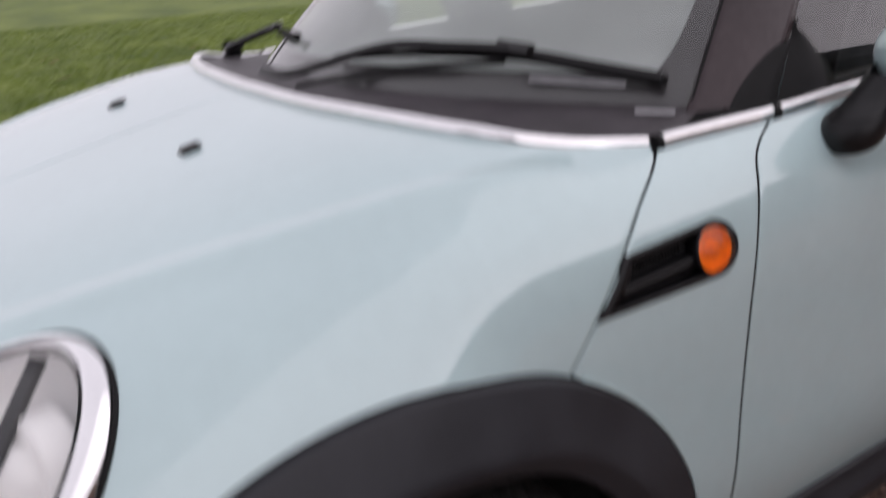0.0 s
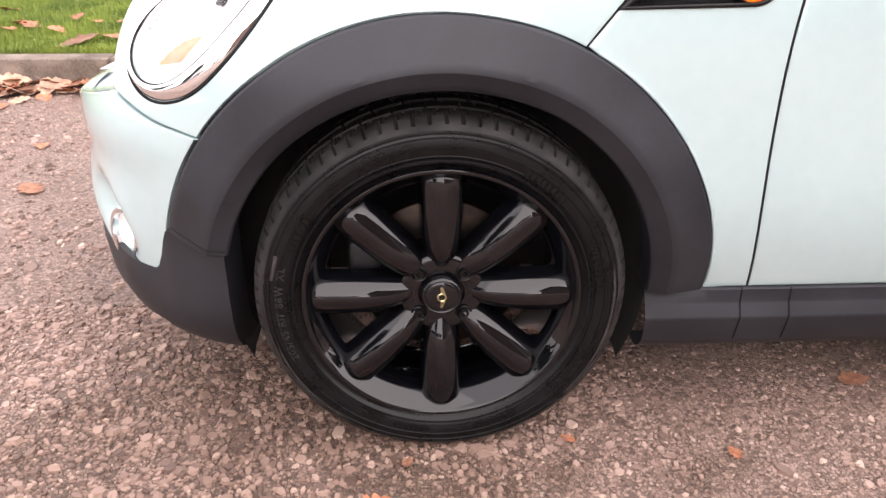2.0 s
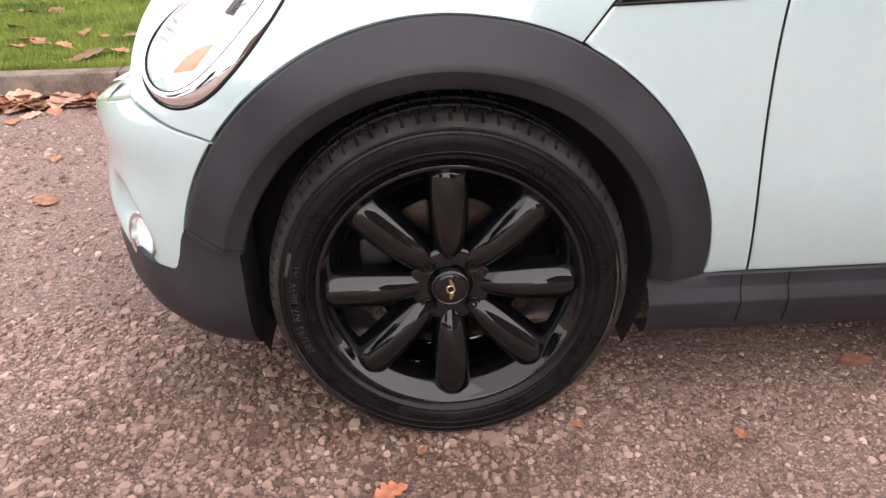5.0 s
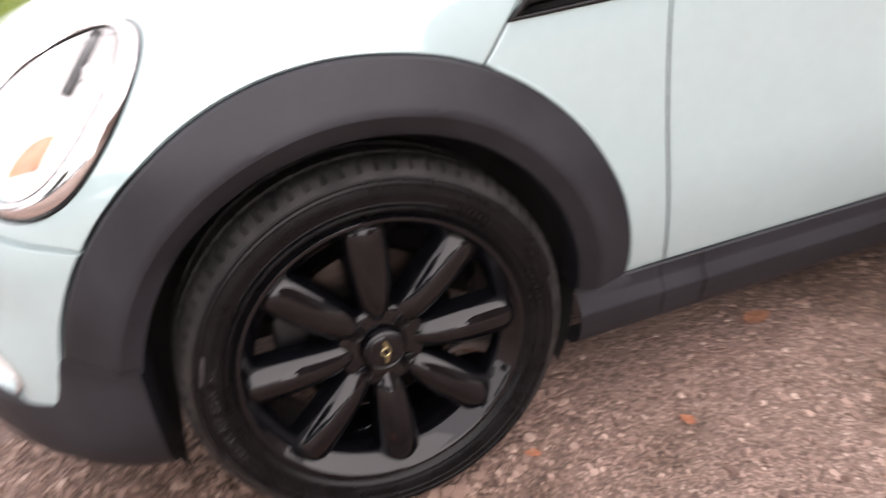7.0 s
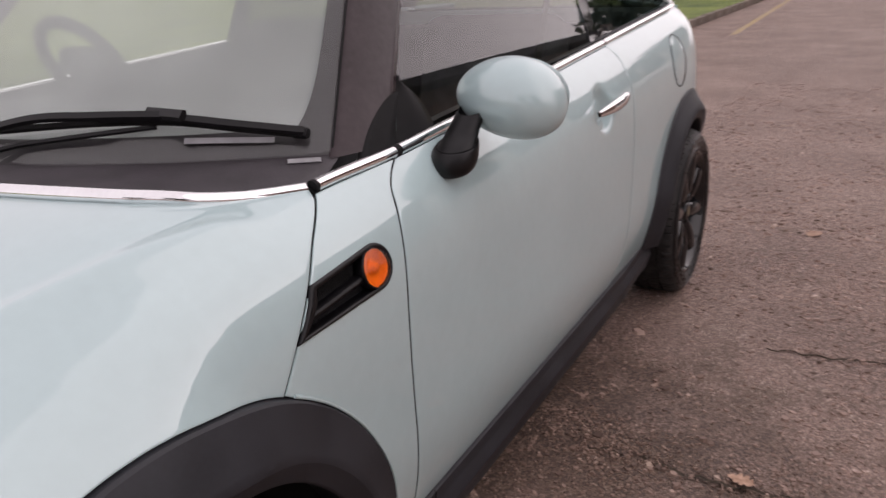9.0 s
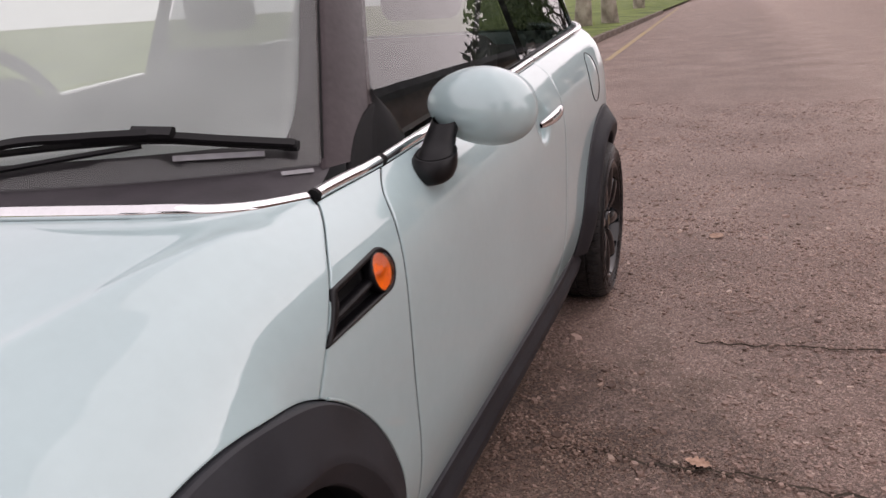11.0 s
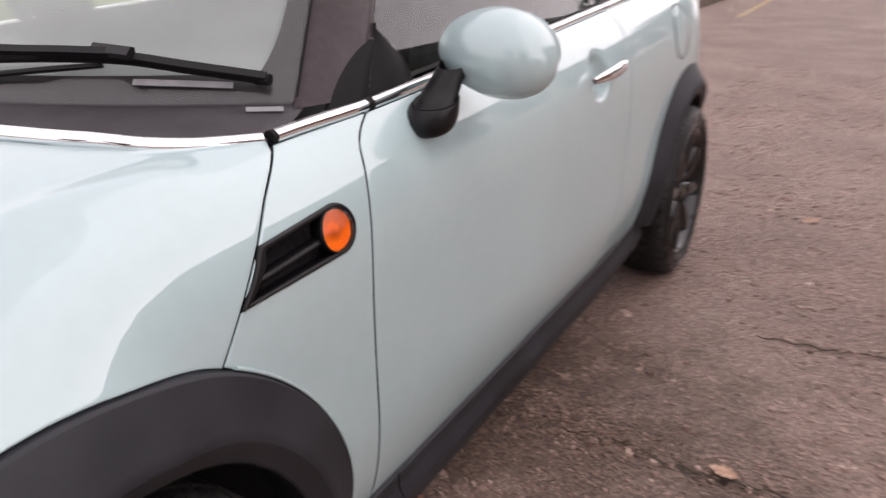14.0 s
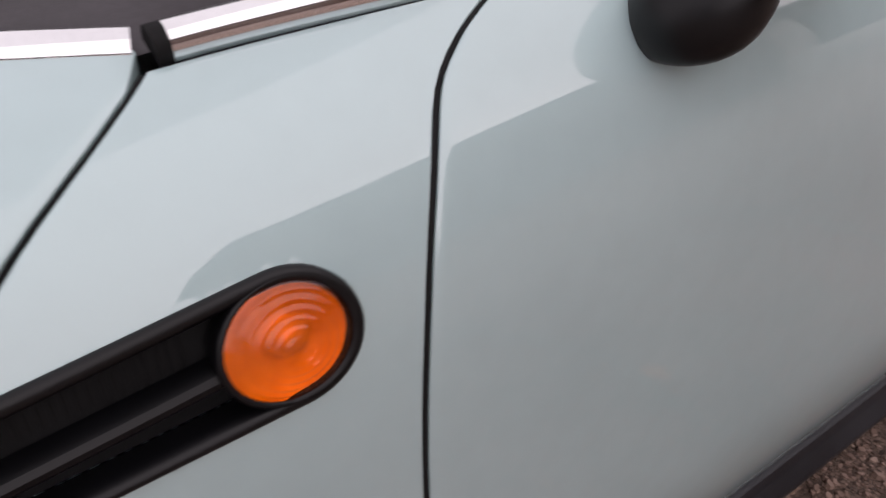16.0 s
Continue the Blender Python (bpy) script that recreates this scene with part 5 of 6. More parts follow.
part("hub", (lambda b: (b.transform(wheel_turn), b)[1])(box_bm((-0.02, -0.075, -0.07), (0.03, 0.075, 0.06), 0.03, 3)), DASH, steer)
for a in (0, 180, 270):
    q = radians(a)
    part("spoke", tube([wheel_turn @ Vector((0, 0.05 * math.cos(q), 0.05 * math.sin(q))), wheel_turn @ Vector((0, 0.135 * math.cos(q), 0.135 * math.sin(q)))], 0.014, 8, up=(1, 0, 0)), DASH, steer)


def door_card_bm():
    rows = [[(x, y, z) for y, z in ((0.20, 0.36), (0.17, 0.6), (0.19, 0.85), (0.165, belt(x) + 0.012), (0.150, belt(x) + 0.010))] for x in (0.66, 0.9, 1.2, 1.5, 1.8, 2.3, 2.7)]
    return grid_bm(rows)


both("door_card", door_card_bm, TRIM, car, "dark inner door trim")
both("seat_belt", lambda: sweep([(1.78, 0.27, 1.28), (1.70, 0.28, 1.05), (1.62, 0.31, 0.70)], [(0, -1, 0)] * 3, [(-0.022, 0), (0.022, 0), (0.022, 0.002), (-0.022, 0.002)]), MARK, car)


# ---- wheels ----
def tyre_bm(tread=False):
    profile = [(0.2225, 0.022), (0.2265, 0.012), (0.2320, 0.010), (0.2350, 0.0075), (0.2385, 0.0030), (0.2420, 0.0022), (0.2445, 0.0055), (0.2475, 0.0042), (0.2484, 0.0024), (0.2496, 0.0024), (0.2504, 0.0032), (0.2540, 0.0020), (0.2630, 0.0008), (0.2638, -0.0008), (0.2650, -0.0008), (0.2658, 0.0006), (0.2680, 0.0005), (0.2760, 0.0024), (0.2768, 0.0012), (0.2780, 0.0014), (0.2788, 0.0034), (0.2820, 0.0050), (0.2850, 0.0048), (0.2875, 0.0075), (0.2950, 0.0135),
               (0.3010, 0.0215), (0.3045, 0.0300), (0.3065, 0.0420), (0.3075, 0.0560), (0.3010, 0.0575), (0.3010, 0.0645), (0.3080, 0.0660), (0.3082, 0.0950), (0.3015, 0.0965), (0.3015, 0.1085), (0.3082, 0.1100),
               (0.3080, 0.1390), (0.3010, 0.1405), (0.3010, 0.1475), (0.3075, 0.1490), (0.3045, 0.175), (0.2950, 0.192), (0.2700, 0.205), (0.2225, 0.190)]
    cut = next(i for i, q in enumerate(profile) if q[0] == 0.2875)
    profile = profile[cut:cut + 18] if tread else profile[:cut + 1] + [(0.28, 0.05), (0.28, 0.17)] + profile[cut + 17:]
    steps = 900
    rows = []
    for k in range(steps):
        a = 2 * math.pi * k / steps
        row = []
        for r, y in profile:
            if tread and 0.014 < y < 0.19:
                slant = int(round(y * 80))
                if (k + slant * 3) % 12 < 2 and not 0.0655 < y < 0.1395:
                    r -= 0.0045 if y > 0.032 else 0.0065
                elif (k - slant * 4) % 24 < 2 and 0.0655 < y < 0.1395:
                    r -= 0.004
            row.append((r * math.cos(a), y, r * math.sin(a)))
        rows.append(row)
    bm = grid_bm(rows, True, False)
    bmesh.ops.recalc_face_normals(bm, faces=bm.faces)
    return bm


CROWN = ((0.0, 0.0), (0.20, 0.0006), (0.35, 0.0022), (0.55, 0.0057), (0.78, 0.0107), (0.90, 0.0150), (1.0, 0.0220), (1.03, 0.033), (1.12, 0.048))


def spoke_bm():
    """A broad crowned blade that swells towards the rim and rolls over at its tip."""
    half_section = [(-s, d) for s, d in reversed(CROWN[1:])] + list(CROWN)
    rows = []
    for r, y, w in ((0.046, 0.036, 0.0225), (0.056, 0.030, 0.0245), (0.068, 0.0235, 0.0265), (0.085, 0.0180, 0.0285), (0.110, 0.0138, 0.0303), (0.140, 0.0112, 0.0318), (0.170, 0.0108, 0.0328),
                    (0.190, 0.0112, 0.0330), (0.202, 0.0118, 0.0325), (0.2095, 0.0135, 0.0300), (0.2140, 0.0170, 0.0255), (0.2165, 0.0220, 0.019)):
        rows.append([(w * s, y + d, r) for s, d in half_section])
    bm = grid_bm(rows)
    bmesh.ops.recalc_face_normals(bm, faces=bm.faces)
    return bm


def tyre_letters(text, radius, start, height):
    """Raised lettering round the sidewall, read clockwise."""
    out = bmesh.new()
    a = start
    for ch in text:
        if ch == " ":
            a -= height * 0.55 / radius
            continue
        curve = bpy.data.curves.new("letter", "FONT")
        curve.body, curve.size, curve.align_x, curve.extrude = ch, height * 1.4, "CENTER", 0.0012
        ob = bpy.data.objects.new("letter", curve)
        scene.collection.objects.link(ob)
        mesh = ob.evaluated_get(bpy.context.evaluated_depsgraph_get()).to_mesh().copy()
        wide = (max((v.co.x for v in mesh.vertices), default=0) - min((v.co.x for v in mesh.vertices), default=0)) + height * 0.22
        a -= wide / 2 / radius
        m = Matrix(((1, 0, 0, 0), (0, 0, -1, 0), (0, 1, 0, 0), (0, 0, 0, 1)))
        turn = Matrix.Rotation(-(a - math.pi / 2), 4, "Y")
        mesh.transform(Matrix.Translation((radius * math.cos(a), 0.0005, radius * math.sin(a))) @ turn @ m)
        out.from_mesh(mesh)
        bpy.data.objects.remove(ob), bpy.data.curves.remove(curve), bpy.data.meshes.remove(mesh)
        a -= wide / 2 / radius
    return out


def build_wheel():
    barrel = spin([(0.2255, 0.016), (0.2275, 0.0105), (0.2265, 0.0065), (0.2235, 0.0055), (0.2200, 0.0075), (0.2185, 0.0105), (0.2150, 0.0145), (0.2085, 0.0228), (0.2015, 0.0318), (0.1960, 0.0400), (0.1935, 0.052), (0.1920, 0.16), (0.21, 0.19)], 120)
    wheel = part("wheel", barrel, WHEEL_BLACK, car, "gloss black eight-spoke alloy wheel", angle=50)
    part("tyre", tyre_bm(), RUBBER, wheel, "black road tyre with shallow tread", angle=28)
    part("tread", tyre_bm(True), TREAD, wheel, "grey grooved tyre tread", angle=28)
    first = None
    for k in range(8):
        if first is None:
            first = ob = part("spoke", spoke_bm(), WHEEL_BLACK, wheel, "", angle=48)
        else:
            ob = new("spoke", first.data)
            ob.parent = wheel
        ob.matrix_local = pose(0, 0, 0, 0, 45 * k, 0)
    part("hub", spin([(0.0, 0.040), (0.036, 0.040), (0.0385, 0.0355), (0.060, 0.0335), (0.068, 0.0355), (0.072, 0.042), (0.075, 0.062), (0.078, 0.10)], 64), WHEEL_BLACK, wheel, angle=50)
    cap = part("centre_cap", spin([(0.0, 0.0200), (0.020, 0.0203), (0.0262, 0.0208), (0.0272, 0.0222), (0.0282, 0.0222), (0.0296, 0.0206), (0.0325, 0.0222), (0.0345, 0.027), (0.0350, 0.042)], 56), WHEEL_BLACK, wheel, "gloss black centre cap", angle=50)
    badge = spin([(0.0052, 0.0190), (0.0066, 0.0182), (0.0080, 0.0190)], 32)
    for s in (-1, 1):
        for j in range(4):
            b = box_bm((-0.0015 - 0.0004 * j, 0.0183, s * (0.0085 + 0.003 * j) - 0.0009), (0.0055 - 0.0012 * j, 0.0197, s * (0.0085 + 0.003 * j) + 0.0009))
            badge = join(badge, b)
    part("badge", badge, GOLD, cap, "pale gold winged badge shape")
    for k in range(4):
        q = radians(45 + 90 * k)
        b = spin([(0.0, 0.034), (0.0045, 0.034), (0.0050, 0.030), (0.0085, 0.0295), (0.0095, 0.032), (0.0105, 0.038)], 6)
        socket = spin([(0.0105, 0.0335), (0.0125, 0.0325), (0.0140, 0.0345)], 24)
        b = join(b, socket)
        b.transform(Matrix.Translation((0.0530 * math.cos(q), -0.002, 0.0530 * math.sin(q))))
        part("wheel_bolt", b, SATIN, wheel)
    part("brake_disc", spin([(0.075, 0.098), (0.138, 0.098), (0.140, 0.100), (0.140, 0.118), (0.075, 0.118)], 72), STEEL, wheel, "dull steel brake disc", angle=50)
    cal = box_bm((-0.155, 0.078, -0.065), (-0.095, 0.135, 0.075), 0.012, 2)
    part("brake_caliper", cal, ALLOY, wheel)
    part("marking", tyre_letters("205/45 R17 88W XL", 0.2560, radians(203), 0.0125), MARK, wheel, "moulded tyre size lettering")
    q = radians(165.5)
    mark = part("sidewall_mark", box_bm((-0.022, -0.0012, -0.003), (0.022, 0.003, 0.003), 0.0008), PALE_RUBBER, wheel, "pale raised bar on the tyre")
    mark.matrix_local = Matrix.Translation((0.2735 * math.cos(q), 0.0005, 0.2735 * math.sin(q))) @ Matrix.Rotation(-(q - math.pi / 2), 4, "Y")
    # two paler grey arcs on the outer sidewall ridge
    for a0, a1 in ((-42, 14), (196, 236)):
        rows = []
        for k in range(41):
            t = k / 40
            a = radians(a0 + (a1 - a0) * t)
            w = 0.0026 * math.sin(math.pi * t) ** 0.5 * (0.75 + 0.25 * math.sin(17 * t)) + 0.0002
            rows.append([(r * math.cos(a), y, r * math.sin(a)) for r, y in ((0.2812 - w, 0.0038), (0.2812, 0.0034), (0.2812 + w, 0.0040))])
        part("ridge_arc", grid_bm(rows), PALE_RUBBER, wheel, "grey arc along the sidewall ridge")
    bar = None
    for a0, n in ((158, 7), (60, 9), (20, 8), (300, 9), (262, 6)):
        for j in range(n):
            q = radians(a0 - j * 2.2)
            if bar is None:
                bar = ob = part("sidewall_mark", box_bm((-0.0028, -0.0002, -0.0045), (0.0028, 0.004, 0.0045)), RUBBER, wheel)
            else:
                ob = new("sidewall_mark", bar.data)
                ob.parent = wheel
            ob.matrix_local = Matrix.Translation((0.2560 * math.cos(q), 0.0006, 0.2560 * math.sin(q))) @ Matrix.Rotation(-(q - math.pi / 2), 4, "Y")
    return wheel


wheel = build_wheel()
wheel.location = (0, 0.0, HUB_Z)
REAR_OUT = 0.014
for x, far in ((WHEELBASE, False), (0, True), (WHEELBASE, True)):
    w = copy_thing(wheel, pose(x, (WIDTH if far else 0.0) + (REAR_OUT if far else -REAR_OUT) * (x > 1), HUB_Z, 0, 11 if not far else 0, 180 if far else 0))

# ---- ground: one sheet, finer beside the car, with two open cracks ----
def crack_line(y, x0, seed):
    return x0 + 0.035 * math.sin(2.1 * y + seed) + 0.045 * noise.noise(Vector((y * 5, seed, 0))) + 0.022 * noise.noise(Vector((y * 25, seed, 3)))


CRACKS = [(1.262, 1.0, 0.05, -2.6), (2.055, 4.0, -0.30, -2.6)]
xs = np.concatenate([[-400, -120, -40, -15, -6, -3, -2], np.arange(-1.6, 3.2, 0.016), np.arange(3.2, 6, 0.14), [6.5, 8, 12, 20, 40, 120, 400]])
ys = np.concatenate([[-400, -120, -40, -15, -6, -3.5, -2.6], np.arange(-2.2, 0.42, 0.016), [0.6, 1.0, 1.6, 2.2, 2.75, 2.9, 6, 40, 120, 400]])
gx, gy = np.meshgrid(xs, ys, indexing="ij")
gz = np.zeros_like(gx)
near = (gx > -1.6) & (gx < 3.2) & (gy > -2.2) & (gy < 0.42)
for i, j in zip(*np.nonzero(near)):
    x, y = gx[i, j], gy[i, j]
    edge = min(1.0, (x + 1.6) * 3, (3.2 - x) * 3, (y + 2.2) * 3, (0.42 - y) * 3)
    z = edge * (0.003 * noise.noise(Vector((x * 2.5, y * 2.5, 0))) + 0.0016 * noise.noise(Vector((x * 14, y * 14, 5))))
    for x0, seed, y1, y0 in CRACKS:
        if y < y1:
            d = abs(x - crack_line(y, x0, seed))
            z -= 0.012 * max(0.0, 1 - d / 0.014) * step((y1 - y) / 0.2) + 0.003 * math.exp(-(d / 0.05) ** 2)
    gz[i, j] = z
nx, ny = gx.shape
idx = np.arange(nx * ny).reshape(nx, ny)
quads = np.stack([idx[:-1, :-1], idx[1:, :-1], idx[1:, 1:], idx[:-1, 1:]], -1).reshape(-1, 4)
mesh = bpy.data.meshes.new("road")
mesh.from_pydata(np.stack([gx, gy, gz - 0.002], -1).reshape(-1, 3).tolist(), [], quads.tolist())
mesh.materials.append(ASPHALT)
for p in mesh.polygons:
    p.use_smooth = True
tagged(new("road", mesh), "worn pinkish-grey asphalt road with stone chips and cracks", "road", kind="structure")
for x0, seed, y1, y0 in CRACKS:
    rows = []
    for k in range(160):
        y = y1 - 0.05 + (y0 - y1) * k / 159
        x = crack_line(y, x0, seed)
        w = 0.0022 + 0.0040 * abs(noise.noise(Vector((y * 18, seed, 9)))) + 0.004 * abs(noise.noise(Vector((y * 70, seed, 2))))
        w *= step((y1 - y) / 0.25) + 0.15
        rows.append([(x - w, y, -0.0008), (x, y, -0.0040), (x + w, y, -0.0008)])
    tagged(part("crack_dirt", grid_bm(rows), DIRT), "dark damp dirt in a road crack", "dirt", kind="stuff")


# loose and bedded stone chips
def chips(name, count, box, size, seed, proud=1.0, thin=0.3):
    rng = np.random.RandomState(seed)
    ring = np.array([(math.cos(a), math.sin(a)) for a in (2 * math.pi * k / 6 for k in range(6))])
    x, y = rng.uniform(box[0], box[1], count), rng.uniform(box[2], box[3], count)
    patch = np.array([noise.noise(Vector((a * 1.7, b * 1.7, seed))) + 0.5 * noise.noise(Vector((a * 5, b * 5, seed))) for a, b in zip(x, y)])
    keep = rng.uniform(0, 1, count) < np.clip(0.62 + 0.9 * patch - thin * proud * np.clip((x + 0.05) * 2, 0, 1), 0.12, 1)
    x, y, count = x[keep], y[keep], int(keep.sum())
    r = size * rng.lognormal(0, 0.36, count)
    turn, long = rng.uniform(0, 2 * math.pi, count), rng.uniform(0.55, 1.0, count)
    hgt = r * rng.uniform(0.18, 0.5, count) * proud
    jag = rng.uniform(0.72, 1.2, (count, 6))
    px, py = ring[None, :, 0] * jag * r[:, None], ring[None, :, 1] * jag * (r * long)[:, None]
    c, s = np.cos(turn)[:, None], np.sin(turn)[:, None]
    wx, wy = px * c - py * s, px * s + py * c
    tilt = rng.uniform(-0.22, 0.22, (count, 2))
    ground = np.array([0.003 * noise.noise(Vector((a * 2.5, b * 2.5, 0))) + 0.0016 * noise.noise(Vector((a * 14, b * 14, 5))) for a, b in zip(x, y)])
    base = np.stack([wx + x[:, None], wy + y[:, None], np.repeat((ground - 0.004)[:, None], 6, 1)], -1)
    shrink = rng.uniform(0.62, 0.86, (count, 1))
    top = np.stack([wx * shrink + x[:, None], wy * shrink + y[:, None], (ground + hgt)[:, None] - 0.001 + wx * tilt[:, :1] + wy * tilt[:, 1:]], -1)
    verts = np.concatenate([base, top], 1).reshape(-1, 3)
    f = []
    for k in range(6):
        f.append((k, (k + 1) % 6, 6 + (k + 1) % 6, 6 + k))
    side = (np.arange(count)[:, None, None] * 12 + np.array(f)[None]).reshape(-1, 4).tolist()
    cap = (np.arange(count)[:, None] * 12 + np.arange(6, 12)[None]).tolist()
    mesh = bpy.data.meshes.new(name)
    mesh.from_pydata(verts.tolist(), [], side + cap)
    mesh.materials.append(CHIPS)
    return tagged(new(name, mesh), "grey and pinkish stone chips bedded in the road", "stone chips", kind="stuff")


chips("stone_chips", 21000, (-1.35, 0.42, -0.62, 0.55), 0.0070, 3, 0.9, 1.6)
chips("stone_chips", 42000, (-1.35, 1.45, -0.62, 0.55), 0.0037, 13)
chips("stone_chips", 26000, (0.5, 3.6, -1.7, 0.25), 0.0048, 4, 0.75)
chips("stone_chips", 3000, (0.55, 3.6, -1.6, 0.22), 0.0072, 6, 1.0, 0.0)
chips("stone_chips", 9000, (3.2, 8.0, -2.6, 0.6), 0.0085, 16, 0.8, 0.0)
chips("stone_chips", 9000, (-2.3, -0.5, 0.2, 2.4), 0.0066, 5)


# fallen leaves
def leaf_mesh(name, length, seed, mat, lobes=4):
    rng = random.Random(seed)
    n = 34
    rim = []
    for k in range(n):
        t = k / (n - 1)
        w = math.sin(math.pi * t**0.85) ** 0.8 * (0.17 + 0.23 * abs(math.sin(lobes * math.pi * t)) ** 0.7) * (1 - 0.15 * t)
        rim.append((t, max(0.006, w) * rng.uniform(0.9, 1.1)))
    verts, faces = [], []
    bend, twist, curl = rng.uniform(-0.5, 0.5), rng.uniform(-0.5, 0.5), rng.uniform(0.2, 1.0)
    for t, w in rim:
        for s in (-1, -0.5, 0, 0.5, 1):
            z = 0.16 * curl * (s * w * 2) ** 2 + 0.10 * bend * (t - 0.5) ** 2 + 0.10 * twist * (t - 0.5) * s * w + 0.012 * rng.uniform(-1, 1) * abs(s)
            verts.append(((t - 0.5) * length, s * w * length, (z + 0.02) * length))
    for k in range(n - 1):
        for j in range(4):
            a = k * 5 + j
            faces.append((a, a + 5, a + 6, a + 1))
    m = len(verts)
    for q in range(4):
        verts += [((-0.5 - 0.10 * q / 1.5) * length, -0.006 * length, (0.03 + 0.01 * q) * length), ((-0.5 - 0.10 * q / 1.5) * length, 0.006 * length, (0.03 + 0.01 * q) * length)]
    for q in range(3):
        faces.append((m + 2 * q, m + 2 * q + 1, m + 2 * q + 3, m + 2 * q + 2))
    low = min(v[2] for v in verts)
    mesh = bpy.data.meshes.new(name)
    mesh.from_pydata([(x, y, z - low) for x, y, z in verts], [], faces)
    mesh.materials.append(mat)
    for p in mesh.polygons:
        p.use_smooth = True
    return mesh


LEAVES = [leaf_mesh("leaf", 0.10 + 0.02 * (k % 3), 20 + k, (LEAF_A, LEAF_B, LEAF_C, LEAF_B)[k % 4]) for k in range(8)]
rng = random.Random(8)


def leaf(mesh, x, y, z, turn, size, label, group="fallen leaves", tilt=(0, 0)):
    ob = tagged(new("leaf", mesh), label, "leaf", group)
    ob.matrix_world = pose(x, y, z, tilt[0], tilt[1], turn) @ Matrix.Diagonal((size, size, size, 1))
    return ob


leaf(LEAVES[0], -0.115, -0.130, 0.006, 25, 0.62, "small orange-brown oak leaf on the road")
leaf(LEAVES[2], 0.850, 0.180, 0.005, 10, 0.5, "curled dark brown leaf beside the sill")
leaf(LEAVES[1], 1.289, -0.393, 0.005, 75, 0.55, "pale tan leaf beside a road crack")
leaf(LEAVES[3], 3.296, -0.388, 0.004, -20, 1.0, "faded tan leaf flat on the road")
leaf(LEAVES[0], 0.23, 0.02, 0.006, 140, 0.30, "scrap of orange leaf beside the tyre")
leaf(LEAVES[2], -0.06, -0.03, 0.006, 60, 0.20, "scrap of pale leaf on the road")
leaf(LEAVES[4], 0.52, -0.03, 0.006, 100, 0.28, "scrap of orange leaf beside the sill")
for k in range(250):
    x = rng.uniform(-2.9, -1.1) if k < 190 else rng.uniform(-4.2, 4)
    y = 2.57 - abs(rng.gauss(0, 0.085))
    heap = max(0.0, 1 - (2.56 - y) / 0.2)
    leaf(LEAVES[rng.randrange(8)], x, y, 0.003 + 0.05 * heap * rng.random(), rng.uniform(0, 360), rng.uniform(0.7, 1.15), "dry brown leaf in the gutter against the kerb", "leaves in the gutter", (rng.uniform(-25, 25), rng.uniform(-25, 25)))
for k in range(40):
    leaf(LEAVES[rng.choice((0, 2, 4, 6))], rng.uniform(-3.6, -1.2) if k < 22 else rng.uniform(-1, 6), rng.uniform(2.8, 4.4) if k < 22 else rng.uniform(4, 10), 0.16, rng.uniform(0, 360), rng.uniform(0.9, 1.5), "brown leaf lying on the lawn", "leaves on the lawn", (rng.uniform(-15, 15), rng.uniform(-15, 15)))
for k in range(14):
    leaf(LEAVES[rng.randrange(8)], rng.uniform(-3.5, -0.8), rng.uniform(1.3, 2.3), 0.004, rng.uniform(0, 360), rng.uniform(0.5, 1.0), "tan leaf flat on the road", "leaves on the road")

# kerb blocks, gutter, lawn
kerb = thing("kerb", "weathered concrete kerb between road and lawn", "kerb")
tagged(kerb, kind="structure")
KERB_Y, KERB_H, BLOCK = 2.585, 0.135, 0.914
block = box_bm((0.004, 0.0, -0.1), (BLOCK - 0.004, 0.125, KERB_H), 0.012, 2)
first = part("kerb_block", block, KERB, kerb)
first.location = (-1.398, KERB_Y, 0)
for k in range(-9, 40):
    if k:
        ob = new("kerb_block", first.data)
        ob.parent = kerb
        x = -1.398 + BLOCK * k
        ob.matrix_local = pose(x, KERB_Y + 0.003 * math.sin(k * 2.3) , 0.004 * math.sin(k * 1.7), 0, 0, 0.25 * math.sin(k))
rows = []
for y in (2.69, 2.75, 2.9, 3.2, 3.7, 4.5, 6, 9, 14, 22, 40, 90, 300):
    rows.append([(x, y, 0.115 + 0.012 * noise.noise(Vector((x, y, 0))) + 0.02 * min(1, (y - 2.69))) for x in list(np.arange(-6, 8, 0.35)) + [12, 20, 35, 60, 120, 300]])
rows = [[(-300, r[0][1], r[0][2]), (-60, r[0][1], r[0][2]), (-20, r[0][1], r[0][2])] + r for r in rows]
tagged(part("lawn", grid_bm(rows), LAWN), "short green lawn with scattered brown leaves", "lawn", kind="structure")


